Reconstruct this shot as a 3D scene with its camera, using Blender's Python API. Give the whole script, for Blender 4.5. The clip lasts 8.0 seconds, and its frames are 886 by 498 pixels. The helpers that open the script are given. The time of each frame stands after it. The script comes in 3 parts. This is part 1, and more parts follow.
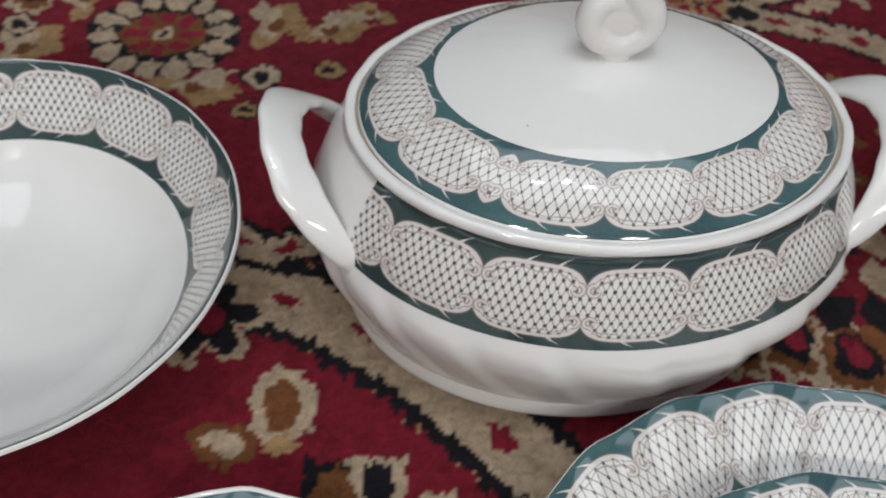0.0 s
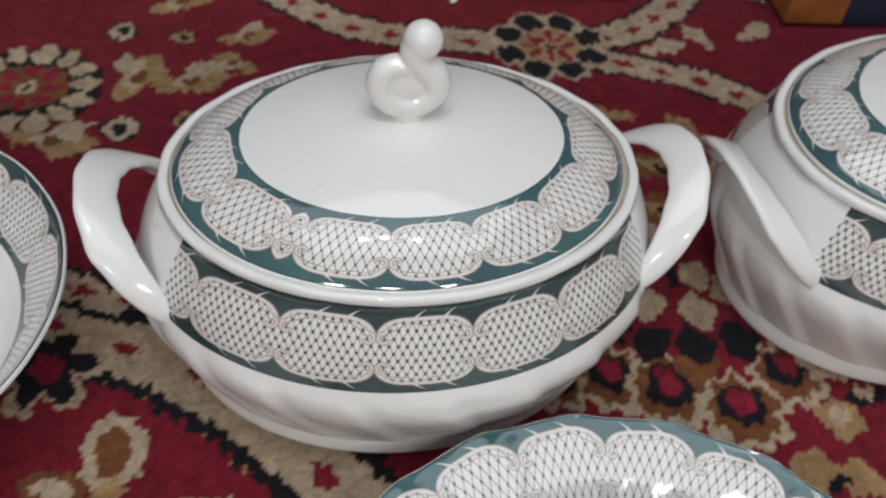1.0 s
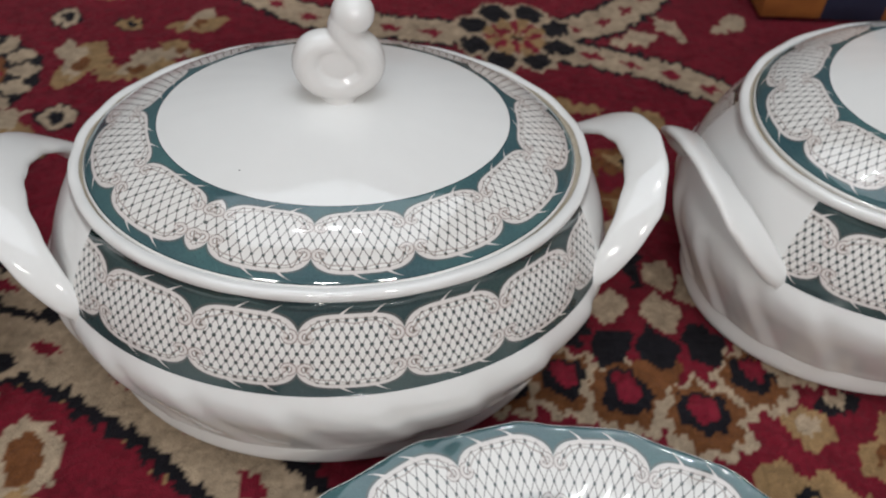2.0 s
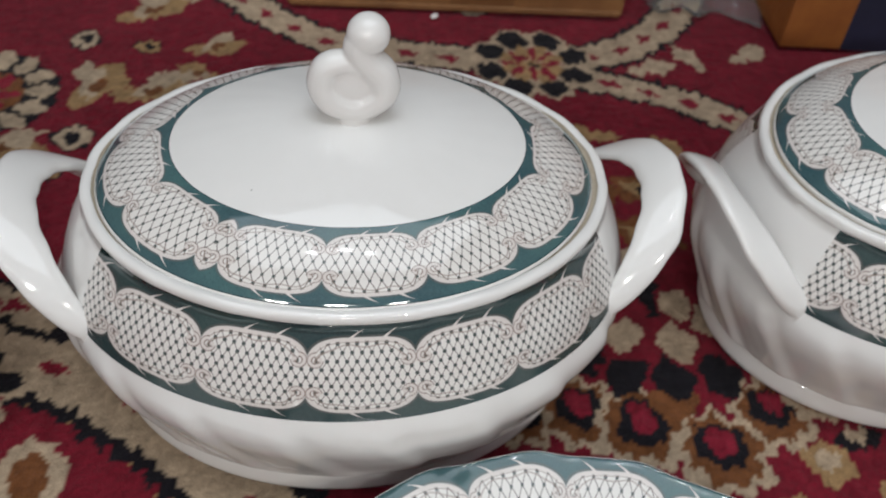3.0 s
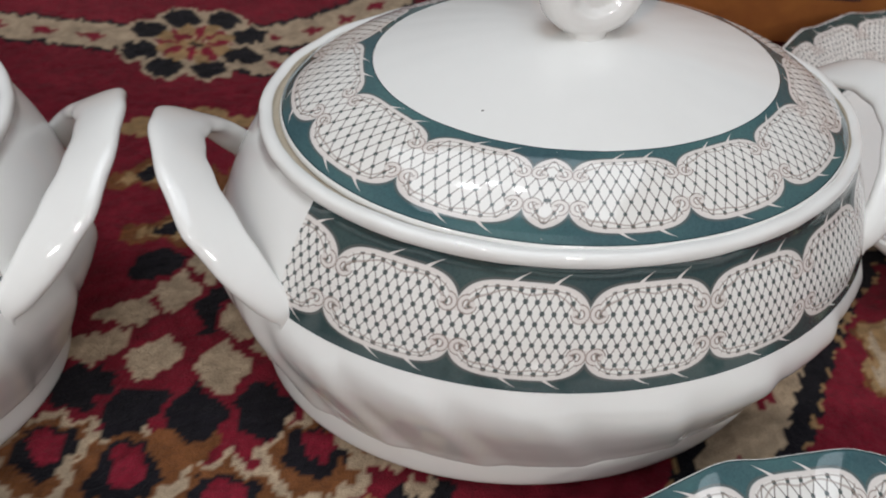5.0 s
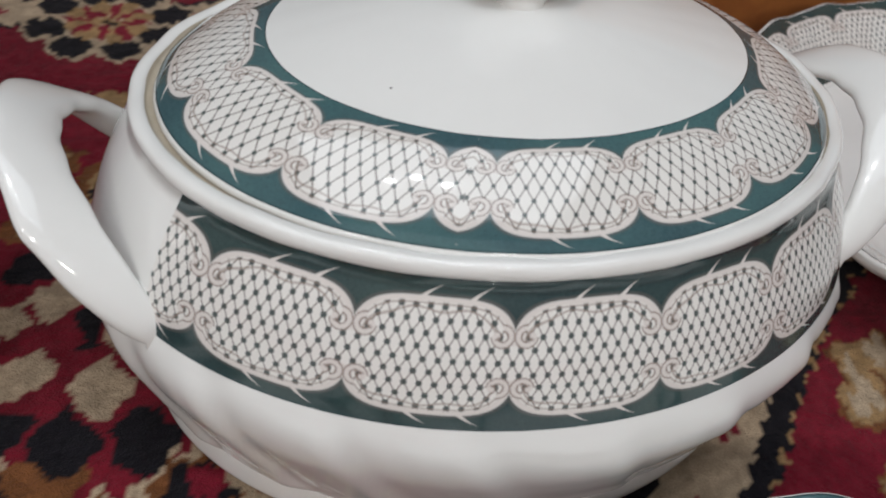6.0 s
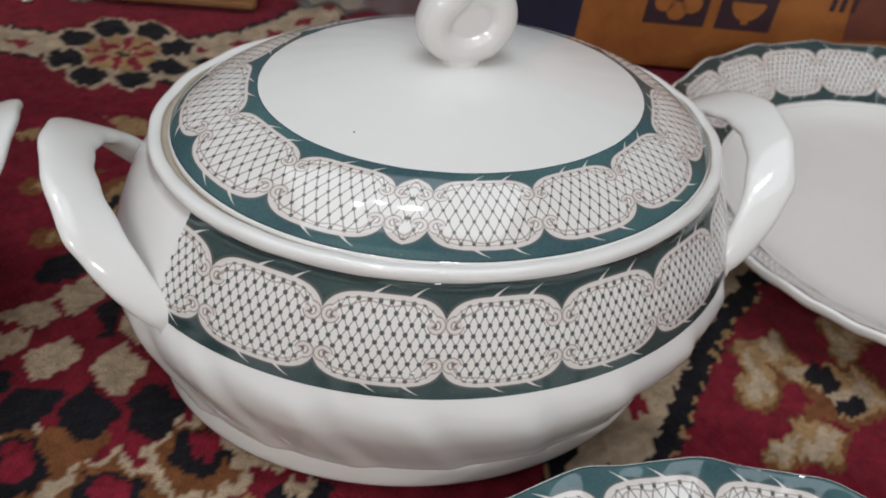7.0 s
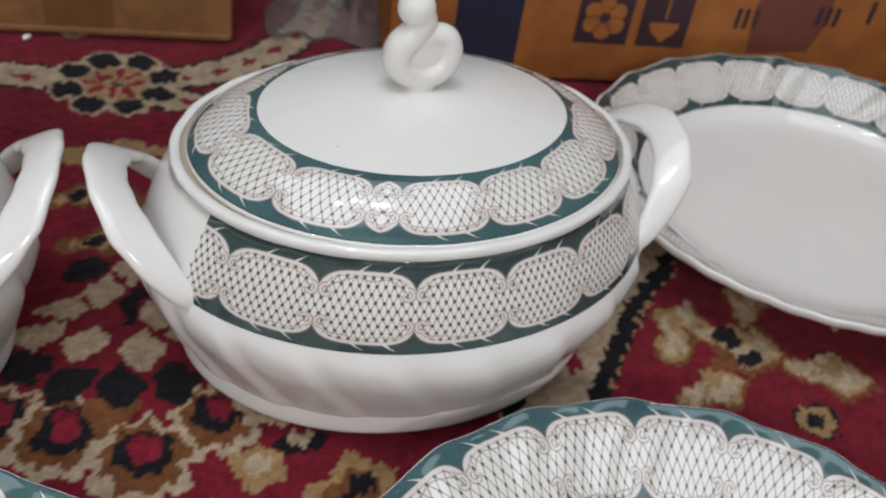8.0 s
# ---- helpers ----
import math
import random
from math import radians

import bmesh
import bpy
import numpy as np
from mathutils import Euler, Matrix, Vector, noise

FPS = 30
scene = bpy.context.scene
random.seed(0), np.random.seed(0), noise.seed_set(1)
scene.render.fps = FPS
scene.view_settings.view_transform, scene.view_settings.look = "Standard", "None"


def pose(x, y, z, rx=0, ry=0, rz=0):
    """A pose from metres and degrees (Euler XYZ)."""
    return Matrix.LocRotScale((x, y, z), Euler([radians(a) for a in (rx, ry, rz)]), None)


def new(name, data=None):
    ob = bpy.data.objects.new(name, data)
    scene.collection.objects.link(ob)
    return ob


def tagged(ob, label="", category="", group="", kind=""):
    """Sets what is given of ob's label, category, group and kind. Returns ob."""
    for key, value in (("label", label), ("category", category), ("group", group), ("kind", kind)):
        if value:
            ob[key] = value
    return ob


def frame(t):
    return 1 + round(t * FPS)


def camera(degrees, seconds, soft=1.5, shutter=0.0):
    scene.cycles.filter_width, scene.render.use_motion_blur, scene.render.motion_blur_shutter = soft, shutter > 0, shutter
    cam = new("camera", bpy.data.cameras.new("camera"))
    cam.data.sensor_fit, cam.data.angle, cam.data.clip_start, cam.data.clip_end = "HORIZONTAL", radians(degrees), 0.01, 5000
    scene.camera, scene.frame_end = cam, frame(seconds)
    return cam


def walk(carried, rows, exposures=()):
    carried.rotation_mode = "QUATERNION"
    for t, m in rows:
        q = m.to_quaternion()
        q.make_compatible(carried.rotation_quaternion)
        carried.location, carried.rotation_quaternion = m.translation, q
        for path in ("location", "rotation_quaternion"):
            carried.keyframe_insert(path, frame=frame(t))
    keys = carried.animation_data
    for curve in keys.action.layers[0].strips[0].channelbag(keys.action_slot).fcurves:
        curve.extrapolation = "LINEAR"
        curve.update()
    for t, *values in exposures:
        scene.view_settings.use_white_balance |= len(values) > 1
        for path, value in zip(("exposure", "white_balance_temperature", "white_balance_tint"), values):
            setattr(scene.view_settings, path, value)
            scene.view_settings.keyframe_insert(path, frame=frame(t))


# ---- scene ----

cam = camera(50.0, 8.0, soft=1.85, shutter=0.15)
cam.data.dof.use_dof = True            # a phone's small lens, set on the dishes
cam.data.dof.focus_distance = 0.30
cam.data.dof.aperture_fstop = 18.0
ROWS = [
    (0.0, 0.0385, 0.0706, 0.3575, 42.29, -3.28, -0.06),
    (0.5, 0.0689, 0.0834, 0.3549, 42.94, -3.37, -1.54),
    (1.0, 0.1003, 0.0616, 0.3888, 43.60, -4.12, -2.89),
    (1.5, 0.1231, 0.0619, 0.3928, 43.74, -4.56, -3.37),
    (1.7, 0.1265, 0.0719, 0.3752, 43.80, -4.63, -3.20),
    (2.8, 0.1268, 0.0799, 0.3582, 45.42, -4.57, -1.84),
    (3.0, 0.1278, 0.0791, 0.3593, 45.76, -4.63, -1.62),
    (3.5, 0.1318, 0.0774, 0.3590, 46.39, -5.03, -1.81),
    (4.0, 0.2010, 0.0576, 0.3667, 46.99, -5.62, -2.21),
    (4.2, 0.2394, 0.0404, 0.3534, 48.57, -6.00, -2.18),
    (4.5, 0.2815, 0.0417, 0.3475, 48.46, -5.66, -2.43),
    (4.7, 0.3103, 0.0826, 0.3201, 49.64, -5.26, -2.36),
    (5.0, 0.3377, 0.1370, 0.2818, 49.03, -4.95, -2.06),
    (5.2, 0.3458, 0.1591, 0.2661, 49.08, -4.94, -2.38),
    (6.3, 0.3663, 0.1744, 0.2517, 49.40, -7.02, -2.47),
    (6.5, 0.3698, 0.1702, 0.2591, 49.52, -7.16, -1.51),
    (7.0, 0.3671, 0.1228, 0.2981, 49.66, -7.27, -2.61),
    (7.5, 0.3539, 0.0753, 0.3372, 50.26, -7.86, -3.73),
    (8.0, 0.3531, 0.0545, 0.3434, 50.67, -7.27, -6.05),
]
EXPOSURE = [(0.0, 0.0), (3.5, 0.03), (4.5, 0.08), (5.0, 0.15), (6.5, 0.03), (7.0, 0.04), (8.0, 0.10)]
walk(cam, [(t, pose(x, y, z, rx, ry, rz)) for t, x, y, z, rx, ry, rz in ROWS], EXPOSURE)

# ---- light ----
world = bpy.data.worlds.new("room_air")
world.use_nodes = True
world.node_tree.nodes["Background"].inputs[0].default_value = (0.9, 0.95, 1.0, 1)
world.node_tree.nodes["Background"].inputs[1].default_value = 0.05
scene.world = world
WX, WY = (-1.3, 1.9), (-1.2, 1.75)
CEIL = 2.6
LAMPS = [(-0.15, -0.15), (0.13, -0.02), (0.42, -0.15)]
POWER, FRONT_FILL, PANEL = 2.4, 12.6, 25.5
LIGHT, COOL, WARM = (0.955, 0.985, 1.01), (0.90, 0.985, 1.07), (1.01, 0.985, 0.955)
for lx, ly in LAMPS:
    lamp = bpy.data.lights.new("ceiling_lamp", "AREA")
    lamp.shape, lamp.size, lamp.size_y = "RECTANGLE", 0.05, 0.03
    lamp.energy, lamp.color = POWER, LIGHT
    new("ceiling_lamp", lamp).matrix_world = pose(lx, ly, CEIL - 0.115)
# added broad fill overhead, stands in for a bright ceiling mirrored in the glaze
lamp = bpy.data.lights.new("ceiling_fill", "AREA")
lamp.shape, lamp.size, lamp.size_y = "RECTANGLE", 2.60, 1.80
lamp.energy, lamp.color = PANEL, COOL
PANEL_AT = (0.25, 0.0)
new("ceiling_fill", lamp).matrix_world = pose(*PANEL_AT, CEIL - 0.034)
# low fill lights added on the south wall to brighten the dishes' fronts
FRONT_FILLS = [(-0.45, WY[0] + 0.08, 1.0), (0.15, WY[0] + 0.08, 1.0), (0.75, WY[0] + 0.08, 1.0)]
for lx, ly, lz in FRONT_FILLS:
    lamp = bpy.data.lights.new("front_fill", "AREA")
    lamp.shape, lamp.size, lamp.size_y = "RECTANGLE", 0.20, 0.05
    lamp.energy, lamp.color = FRONT_FILL / 3, WARM
    new("front_fill", lamp).matrix_world = pose(lx, ly, lz, 72, 0, 0)


# ---- node arithmetic ----
class Val:
    """A number or socket in a node tree, with arithmetic."""
    tree = None

    def __init__(self, v):
        self.v = v

    def op(self, kind, *others):
        n = Val.tree.nodes.new("ShaderNodeMath")
        n.operation = kind
        for sock, o in zip(n.inputs, (self, *others)):
            o = o.v if isinstance(o, Val) else o
            if isinstance(o, (int, float)):
                sock.default_value = o
            else:
                Val.tree.links.new(o, sock)
        return Val(n.outputs[0])

    def __add__(self, o): return self.op("ADD", o)
    def __radd__(self, o): return self.op("ADD", o)
    def __sub__(self, o): return self.op("SUBTRACT", o)
    def __rsub__(self, o): return Val(o).op("SUBTRACT", self)
    def __mul__(self, o): return self.op("MULTIPLY", o)
    def __rmul__(self, o): return self.op("MULTIPLY", o)
    def __truediv__(self, o): return self.op("DIVIDE", o)
    def __pow__(self, o): return self.op("POWER", o)
    def abs(self): return self.op("ABSOLUTE")
    def fract(self): return self.op("FRACT")
    def sqrt(self): return self.op("SQRT")
    def lo(self, o): return self.op("MINIMUM", o)
    def hi(self, o): return self.op("MAXIMUM", o)

    def below(self, edge, soft):
        """1 where self < edge, 0 above, with a soft step."""
        n = Val.tree.nodes.new("ShaderNodeMapRange")
        n.interpolation_type = "SMOOTHSTEP"
        Val.tree.links.new(self.v, n.inputs[0])
        n.inputs[1].default_value, n.inputs[2].default_value = edge - soft, edge + soft
        n.inputs[3].default_value, n.inputs[4].default_value = 1.0, 0.0
        return Val(n.outputs[0])


def blend(fac, a, b):
    """Colour a where fac is 0, b where it is 1."""
    n = Val.tree.nodes.new("ShaderNodeMix")
    n.data_type = "RGBA"
    for i, c in ((0, fac), (6, a), (7, b)):
        c = c.v if isinstance(c, Val) else c
        if isinstance(c, (tuple, int, float)):
            n.inputs[i].default_value = (*c, 1) if isinstance(c, tuple) else c
        else:
            Val.tree.links.new(c, n.inputs[i])
    return Val(n.outputs[2])


def noise_tex(scale, detail=3.0, rough=0.55, coords="Object"):
    t = Val.tree
    tc, n = t.nodes.new("ShaderNodeTexCoord"), t.nodes.new("ShaderNodeTexNoise")
    n.inputs["Scale"].default_value, n.inputs["Detail"].default_value, n.inputs["Roughness"].default_value = scale, detail, rough
    t.links.new(tc.outputs[coords], n.inputs["Vector"])
    return Val(n.outputs["Fac"])


def bump(height, strength, distance):
    n = Val.tree.nodes.new("ShaderNodeBump")
    n.inputs["Strength"].default_value, n.inputs["Distance"].default_value = strength, distance
    Val.tree.links.new(height.v, n.inputs["Height"])
    return n.outputs["Normal"]


def material(name, colour=(0.8, 0.8, 0.8), rough=0.5, metal=0.0, coat=0.0):
    m = bpy.data.materials.new(name)
    m.use_nodes = True
    Val.tree = m.node_tree
    b = m.node_tree.nodes["Principled BSDF"]
    b.inputs["Base Color"].default_value = (*colour, 1)
    b.inputs["Roughness"].default_value, b.inputs["Metallic"].default_value = rough, metal
    b.inputs["Coat Weight"].default_value, b.inputs["Coat Roughness"].default_value = coat, 0.04
    return m, b


def wire(a, sock):
    Val.tree.links.new(a.v if isinstance(a, Val) else a, sock)


# ---- materials ----
GLAZE_IOR = 1.66      # a heavy, bright pottery glaze


def glaze(name, colour):
    m, b = material(name, colour, 0.07, 0.0, 0.0)
    b.inputs["IOR"].default_value = GLAZE_IOR
    n = noise_tex(18.0, 4.0)
    wire(blend(n.below(0.52, 0.2), colour, tuple(c * 0.965 for c in colour)), b.inputs["Base Color"])
    wire(noise_tex(70.0, 2.0) * 0.06 + 0.04, b.inputs["Roughness"])
    wire(bump(noise_tex(60.0, 2.0) + noise_tex(9.0, 1.0) * 2.0, 0.07, 0.002), b.inputs["Normal"])
    return m


WHITE = (0.79, 0.785, 0.765)
m_white = glaze("white_glaze", WHITE)
m_biscuit, biscuit = material("unglazed_biscuit", (0.44, 0.385, 0.30), 0.8)
wire(blend(noise_tex(300.0, 3.0), (0.36, 0.31, 0.235), (0.50, 0.44, 0.35)), biscuit.inputs["Base Color"])
m_speck = glaze("burnt_fleck", (0.05, 0.045, 0.04))


def print_material(name, teal_a, teal_b, across, high, knots):
    """Transfer print under glaze: cream latticed cartouches with scrolls and thorns on teal. U counts cartouches, V is the height across the band."""
    m, b = material(name, WHITE, 0.07, 0.0, 0.0)
    b.inputs["IOR"].default_value = GLAZE_IOR
    t = m.node_tree
    uv, sep = t.nodes.new("ShaderNodeUVMap"), t.nodes.new("ShaderNodeSeparateXYZ")
    uv.uv_map = "print"
    t.links.new(uv.outputs[0], sep.inputs[0])
    u, q = Val(sep.outputs[0]), Val(sep.outputs[1])
    p = u.fract() - 0.5
    ap, aq = p.abs(), q.abs()
    # cartouche
    d = (((ap / 0.5) ** 3.6 + (aq / 0.372) ** 3.2) ** 0.29 - 1.0) * 0.37
    neck = ap.op("GREATER_THAN", 0.40) * aq.op("LESS_THAN", 0.115)
    # at each waist the frame hooks round into a pair of scrolls
    cu, cv = ap - 0.425, aq - 0.172
    r = (cu * cu + cv * cv).sqrt()
    hook = 1.0 - cu.op("LESS_THAN", -0.004) * cv.op("GREATER_THAN", -0.004)
    coil = (r - 0.053).abs()
    tip = ((cu + 0.040) * (cu + 0.040) + (cv - 0.006) * (cv - 0.006)).sqrt()
    scroll = (coil.below(0.0145, 0.004) * hook).hi(tip.below(0.022, 0.004))
    scroll_in = r.below(0.070, 0.006)
    inside = (d.below(0.0, 0.008)).hi(neck).hi(scroll_in)
    line = (d - 0.002).abs().below(0.0145, 0.005) * (1.0 - neck)
    # a second, finer scroll line that runs in and out of the lattice inside the frame
    sway = (p * 19.0 + q * 3.0).op("SINE") * 0.012
    fine = (d + 0.056 + sway).abs().below(0.0065, 0.004).hi((d + 0.023).abs().below(0.005, 0.004)) * (1.0 - neck)
    shade = (d - 0.026).abs().below(0.007, 0.005) * (1.0 - neck)
    ringline = ((coil - 0.0195).abs().below(0.0055, 0.003) * hook).hi((tip - 0.027).abs().below(0.0055, 0.003) * r.below(0.053, 0.004))
    # thorns that curl from the outer edge
    thorn = Val(0.0)
    h = aq - 0.350
    for p0, lean in ((-0.13, 0.55), (0.19, 0.55)):
        w = (p * 1.0 - p0 - h * lean - h * h * 7.0).abs()
        thorn = (w + h * 0.26).below(0.030, 0.005) * h.op("GREATER_THAN", 0.0) * h.op("LESS_THAN", 0.112) + thorn
    thorn = thorn.lo(1.0)
    # lattice of crossing threads with knots, drawn by a slightly unsteady engraver
    wob = noise_tex(50.0, 2.0)
    stray = (noise_tex(140.0, 2.0) - 0.5) * 0.16
    a1, a2 = (p * across + q * high + stray), (p * across - q * high + stray)
    s1, s2 = a1.fract() - 0.5, a2.fract() - 0.5
    thread = s1.abs().lo(s2.abs()).below(0.062, 0.03)
    kp, kq = (s1 + s2) / (2 * across), (s1 - s2) / (2 * high)
    knot = (kp * kp + kq * kq).sqrt().below(knots, 0.003)
    teal = blend(noise_tex(26.0, 4.0).below(0.5, 0.22), teal_a, teal_b)
    teal = blend(noise_tex(900.0, 2.0) * 0.3, teal, tuple(c * 1.8 for c in teal_a))
    teal = blend(noise_tex(2600.0, 1.0).below(0.36, 0.05) * 0.35, teal, tuple(c * 0.5 for c in teal_b))
    cream, thready = (0.755, 0.735, 0.705), (0.19, 0.165, 0.15)
    inner = blend(thread * 0.80, cream, thready)
    inner = blend(knot * 0.92, inner, (0.060, 0.080, 0.078))
    inner = blend(fine * 0.62, inner, (0.27, 0.20, 0.17))
    c = blend(inside, teal, inner)
    c = blend(shade * 0.5, c, (0.13, 0.115, 0.105))
    c = blend(line.hi(scroll).hi(thorn), c, (0.68, 0.635, 0.605))
    c = blend(ringline * 0.75, c, (0.25, 0.19, 0.165))
    c = blend(aq.op("GREATER_THAN", 0.487) * 0.8, c, (0.02, 0.045, 0.05))
    wire(c, b.inputs["Base Color"])
    wire(noise_tex(80.0, 2.0) * 0.05 + 0.045, b.inputs["Roughness"])
    wire(bump(wob + noise_tex(9.0, 1.0) * 2.0, 0.07, 0.002), b.inputs["Normal"])
    return m


# one print, two tones: here the ceiling's sheen is lightened into the teal
m_print_lit = print_material("teal_transfer_print_lit", (0.060, 0.130, 0.134), (0.025, 0.060, 0.078), 9.0, 4.5, 0.0175)
# same teal with the shade of the steep sides put into its colour
m_print_shaded = print_material("teal_transfer_print_shaded", (0.040, 0.068, 0.066), (0.020, 0.040, 0.045), 11.0, 6.0, 0.0205)


# ---- building helpers ----
def link_mesh(name, me, mats, parent=None, label=""):
    for mt in (mats if isinstance(mats, (list, tuple)) else [mats]):
        me.materials.append(mt)
    ob = new(name, me)
    ob.parent = parent
    if label:
        ob["label"] = label
    return ob


def part(name, bm, mats, parent=None, label="", smooth=True):
    me = bpy.data.meshes.new(name)
    bm.normal_update()
    bm.to_mesh(me)
    bm.free()
    for f in me.polygons:
        f.use_smooth = smooth
    return link_mesh(name, me, mats, parent, label)


def thing(name, m, label, category, group="", kind=""):
    e = new(name)
    e.empty_display_size = 0.02
    e.matrix_world = m
    return tagged(e, label, category, group, kind)


def oval_ring(a, b, n, wave=0.0, lobes=0, turn=0.0, expo=2.0):
    """Points of an oval, its far ends at +-a, with a lobed edge."""
    out = []
    for i in range(n):
        w = 2 * math.pi * i / n
        k = 1 + wave * math.cos(lobes * w + turn)
        c, s = math.cos(w), math.sin(w)
        k /= (abs(c) ** expo + abs(s) ** expo) ** (1 / expo)
        out.append((a * k * c, b * k * s))
    return out


def loft(rings, n, closed_in=True, closed_out=False):
    """A bmesh from rings of n points (x, y, z), quads between neighbours; its first ring and last ring may be capped."""
    bm = bmesh.new()
    rows = [[bm.verts.new(p) for p in ring] for ring in rings]
    for k in range(len(rows) - 1):
        for i in range(n):
            j = (i + 1) % n
            bm.faces.new((rows[k][i], rows[k][j], rows[k + 1][j], rows[k + 1][i]))
    if closed_in:
        bm.faces.new(rows[0][::-1])
    if closed_out:
        bm.faces.new(rows[-1])
    return bm


def arc_lengths(ring):
    """Length along a closed ring up to each of its points, and the whole."""
    out, total = [0.0], 0.0
    for i in range(len(ring)):
        a, b = ring[i], ring[(i + 1) % len(ring)]
        total += math.hypot(b[0] - a[0], b[1] - a[1])
        out.append(total)
    return out


def paint_band(bm, n, first, last, lengths, cells, shift, q0, q1, rows_q, keep=None, slot=1, warp=None):
    """Give the quads between profile rows first and last the printed band; lengths runs round, rows_q are the heights of the rows."""
    uv = bm.loops.layers.uv.verify()
    bm.faces.ensure_lookup_table()
    total = lengths[-1]
    for k in range(first, last):
        for i in range(n):
            if keep and not keep(i):
                continue
            f = bm.faces[k * n + i]
            f.material_index = slot
            us = (lengths[i], lengths[i + 1])
            for loop, (uu, vv) in zip(f.loops, ((us[0], rows_q[k - first]), (us[1], rows_q[k - first]), (us[1], rows_q[k + 1 - first]), (us[0], rows_q[k + 1 - first]))):
                loop[uv].uv = (warp(uu / total) if warp else uu / total * cells + shift, vv)


def name_uv(ob):
    if ob.data.uv_layers:
        ob.data.uv_layers[0].name = "print"
    return ob


def spread(a, b, n):
    return [a + (b - a) * i / n for i in range(n)]


def smooth_profile(keys, steps):
    """Catmull-Rom through (r, z) keys."""
    out = []
    for i in range(len(keys) - 1):
        p0, p1, p2, p3 = keys[max(i - 1, 0)], keys[i], keys[i + 1], keys[min(i + 2, len(keys) - 1)]
        for s in range(steps):
            t = s / steps
            out.append(tuple(0.5 * (2 * p1[k] + (p2[k] - p0[k]) * t + (2 * p0[k] - 5 * p1[k] + 4 * p2[k] - p3[k]) * t * t
                                    + (3 * p1[k] - p0[k] - 3 * p2[k] + p3[k]) * t ** 3) for k in (0, 1)))
    out.append(keys[-1])
    return out


# ---- covered dish ----
OFF = 0.0245   # how much less deep than wide
NR = 360


def less_deep(z):
    """The narrowing grows a little towards the mouth."""
    return OFF + 0.0012 * min(1.0, max(0.0, (z - 0.05) / 0.05))


def dish_body(parent, drop, shift, cell):
    keys = [(0.094, 0.0005), (0.1050, 0.0), (0.1075, 0.0018), (0.1076, 0.0060), (0.1066, 0.0106), (0.1048, 0.0124), (0.1050, 0.0132), (0.1084, 0.0139), (0.1103, 0.0156), (0.1126, 0.0220), (0.1180, 0.0350), (0.1230, 0.048), (0.1240, 0.058), (0.1212, 0.0665)]
    low = smooth_profile([(r, z - drop * (1 - z / 0.0665)) for r, z in keys], 4)      # drop: how deep the foot presses into the pile
    steps = 10
    band = [(0.1212 + (0.1062 - 0.1212) * (i / steps) + 0.0018 * math.sin(math.pi * i / steps), 0.0665 + (0.1025 - 0.0665) * i / steps) for i in range(1, steps + 1)]
    lip = smooth_profile([(0.1062, 0.1025), (0.1068, 0.1031), (0.1072, 0.1048), (0.1068, 0.1066), (0.1054, 0.1075), (0.1037, 0.1074), (0.1027, 0.1068), (0.1018, 0.1056), (0.0985, 0.1050)], 3)[1:]
    prof = low + band + lip
    rings = []
    for r, z in prof:
        ring = []
        flute = 0.0
        if z < 0.0665 and r > 0.1035:
            flute = 0.00082 * min(1.0, max(0.0, (0.0665 - z) / 0.010)) * min(1.0, max(0.0, (z - 0.0128) / 0.003))
        if z > 0.1025:
            flute = 0.00010
        deep = r - less_deep(z)
        for x, y in oval_ring(r, deep, NR):
            w = math.atan2(y / deep, x / r)
            ph = 20 * w + 84.0 * z
            k = 1 - (math.sin(ph) + 0.42 * math.sin(2 * ph) + 0.2 * math.sin(3 * ph)) * flute / r
            ring.append((x * k, y * k, z + (0.00022 * math.sin(20 * w) if z > 0.104 and r > 0.102 else 0)))
        rings.append(ring)
    bm = loft(rings, NR)
    first, last = len(low) - 1, len(low) - 1 + steps
    mid = oval_ring(0.1145, 0.0885, NR)
    lens = arc_lengths(mid)

    def keep(i):
        w = math.degrees(2 * math.pi * (i + 0.5) / NR) % 180
        return 26 < w < 154
    rows_q = spread(-0.5, 0.5, steps) + [0.5]
    cells = lens[-1] / cell
    centre = lens[NR * 3 // 4] / lens[-1] * cells
    paint_band(bm, NR, first, last, lens, cells, shift - centre, -0.5, 0.5, rows_q, keep)
    bm.faces.ensure_lookup_table()
    for k in range(len(prof) - 7, len(prof) - 1):        # the unglazed seat of the lid
        for i in range(NR):
            bm.faces[k * NR + i].material_index = 2
    return name_uv(part("body", bm, [m_white, m_print_shaded, m_biscuit], parent))


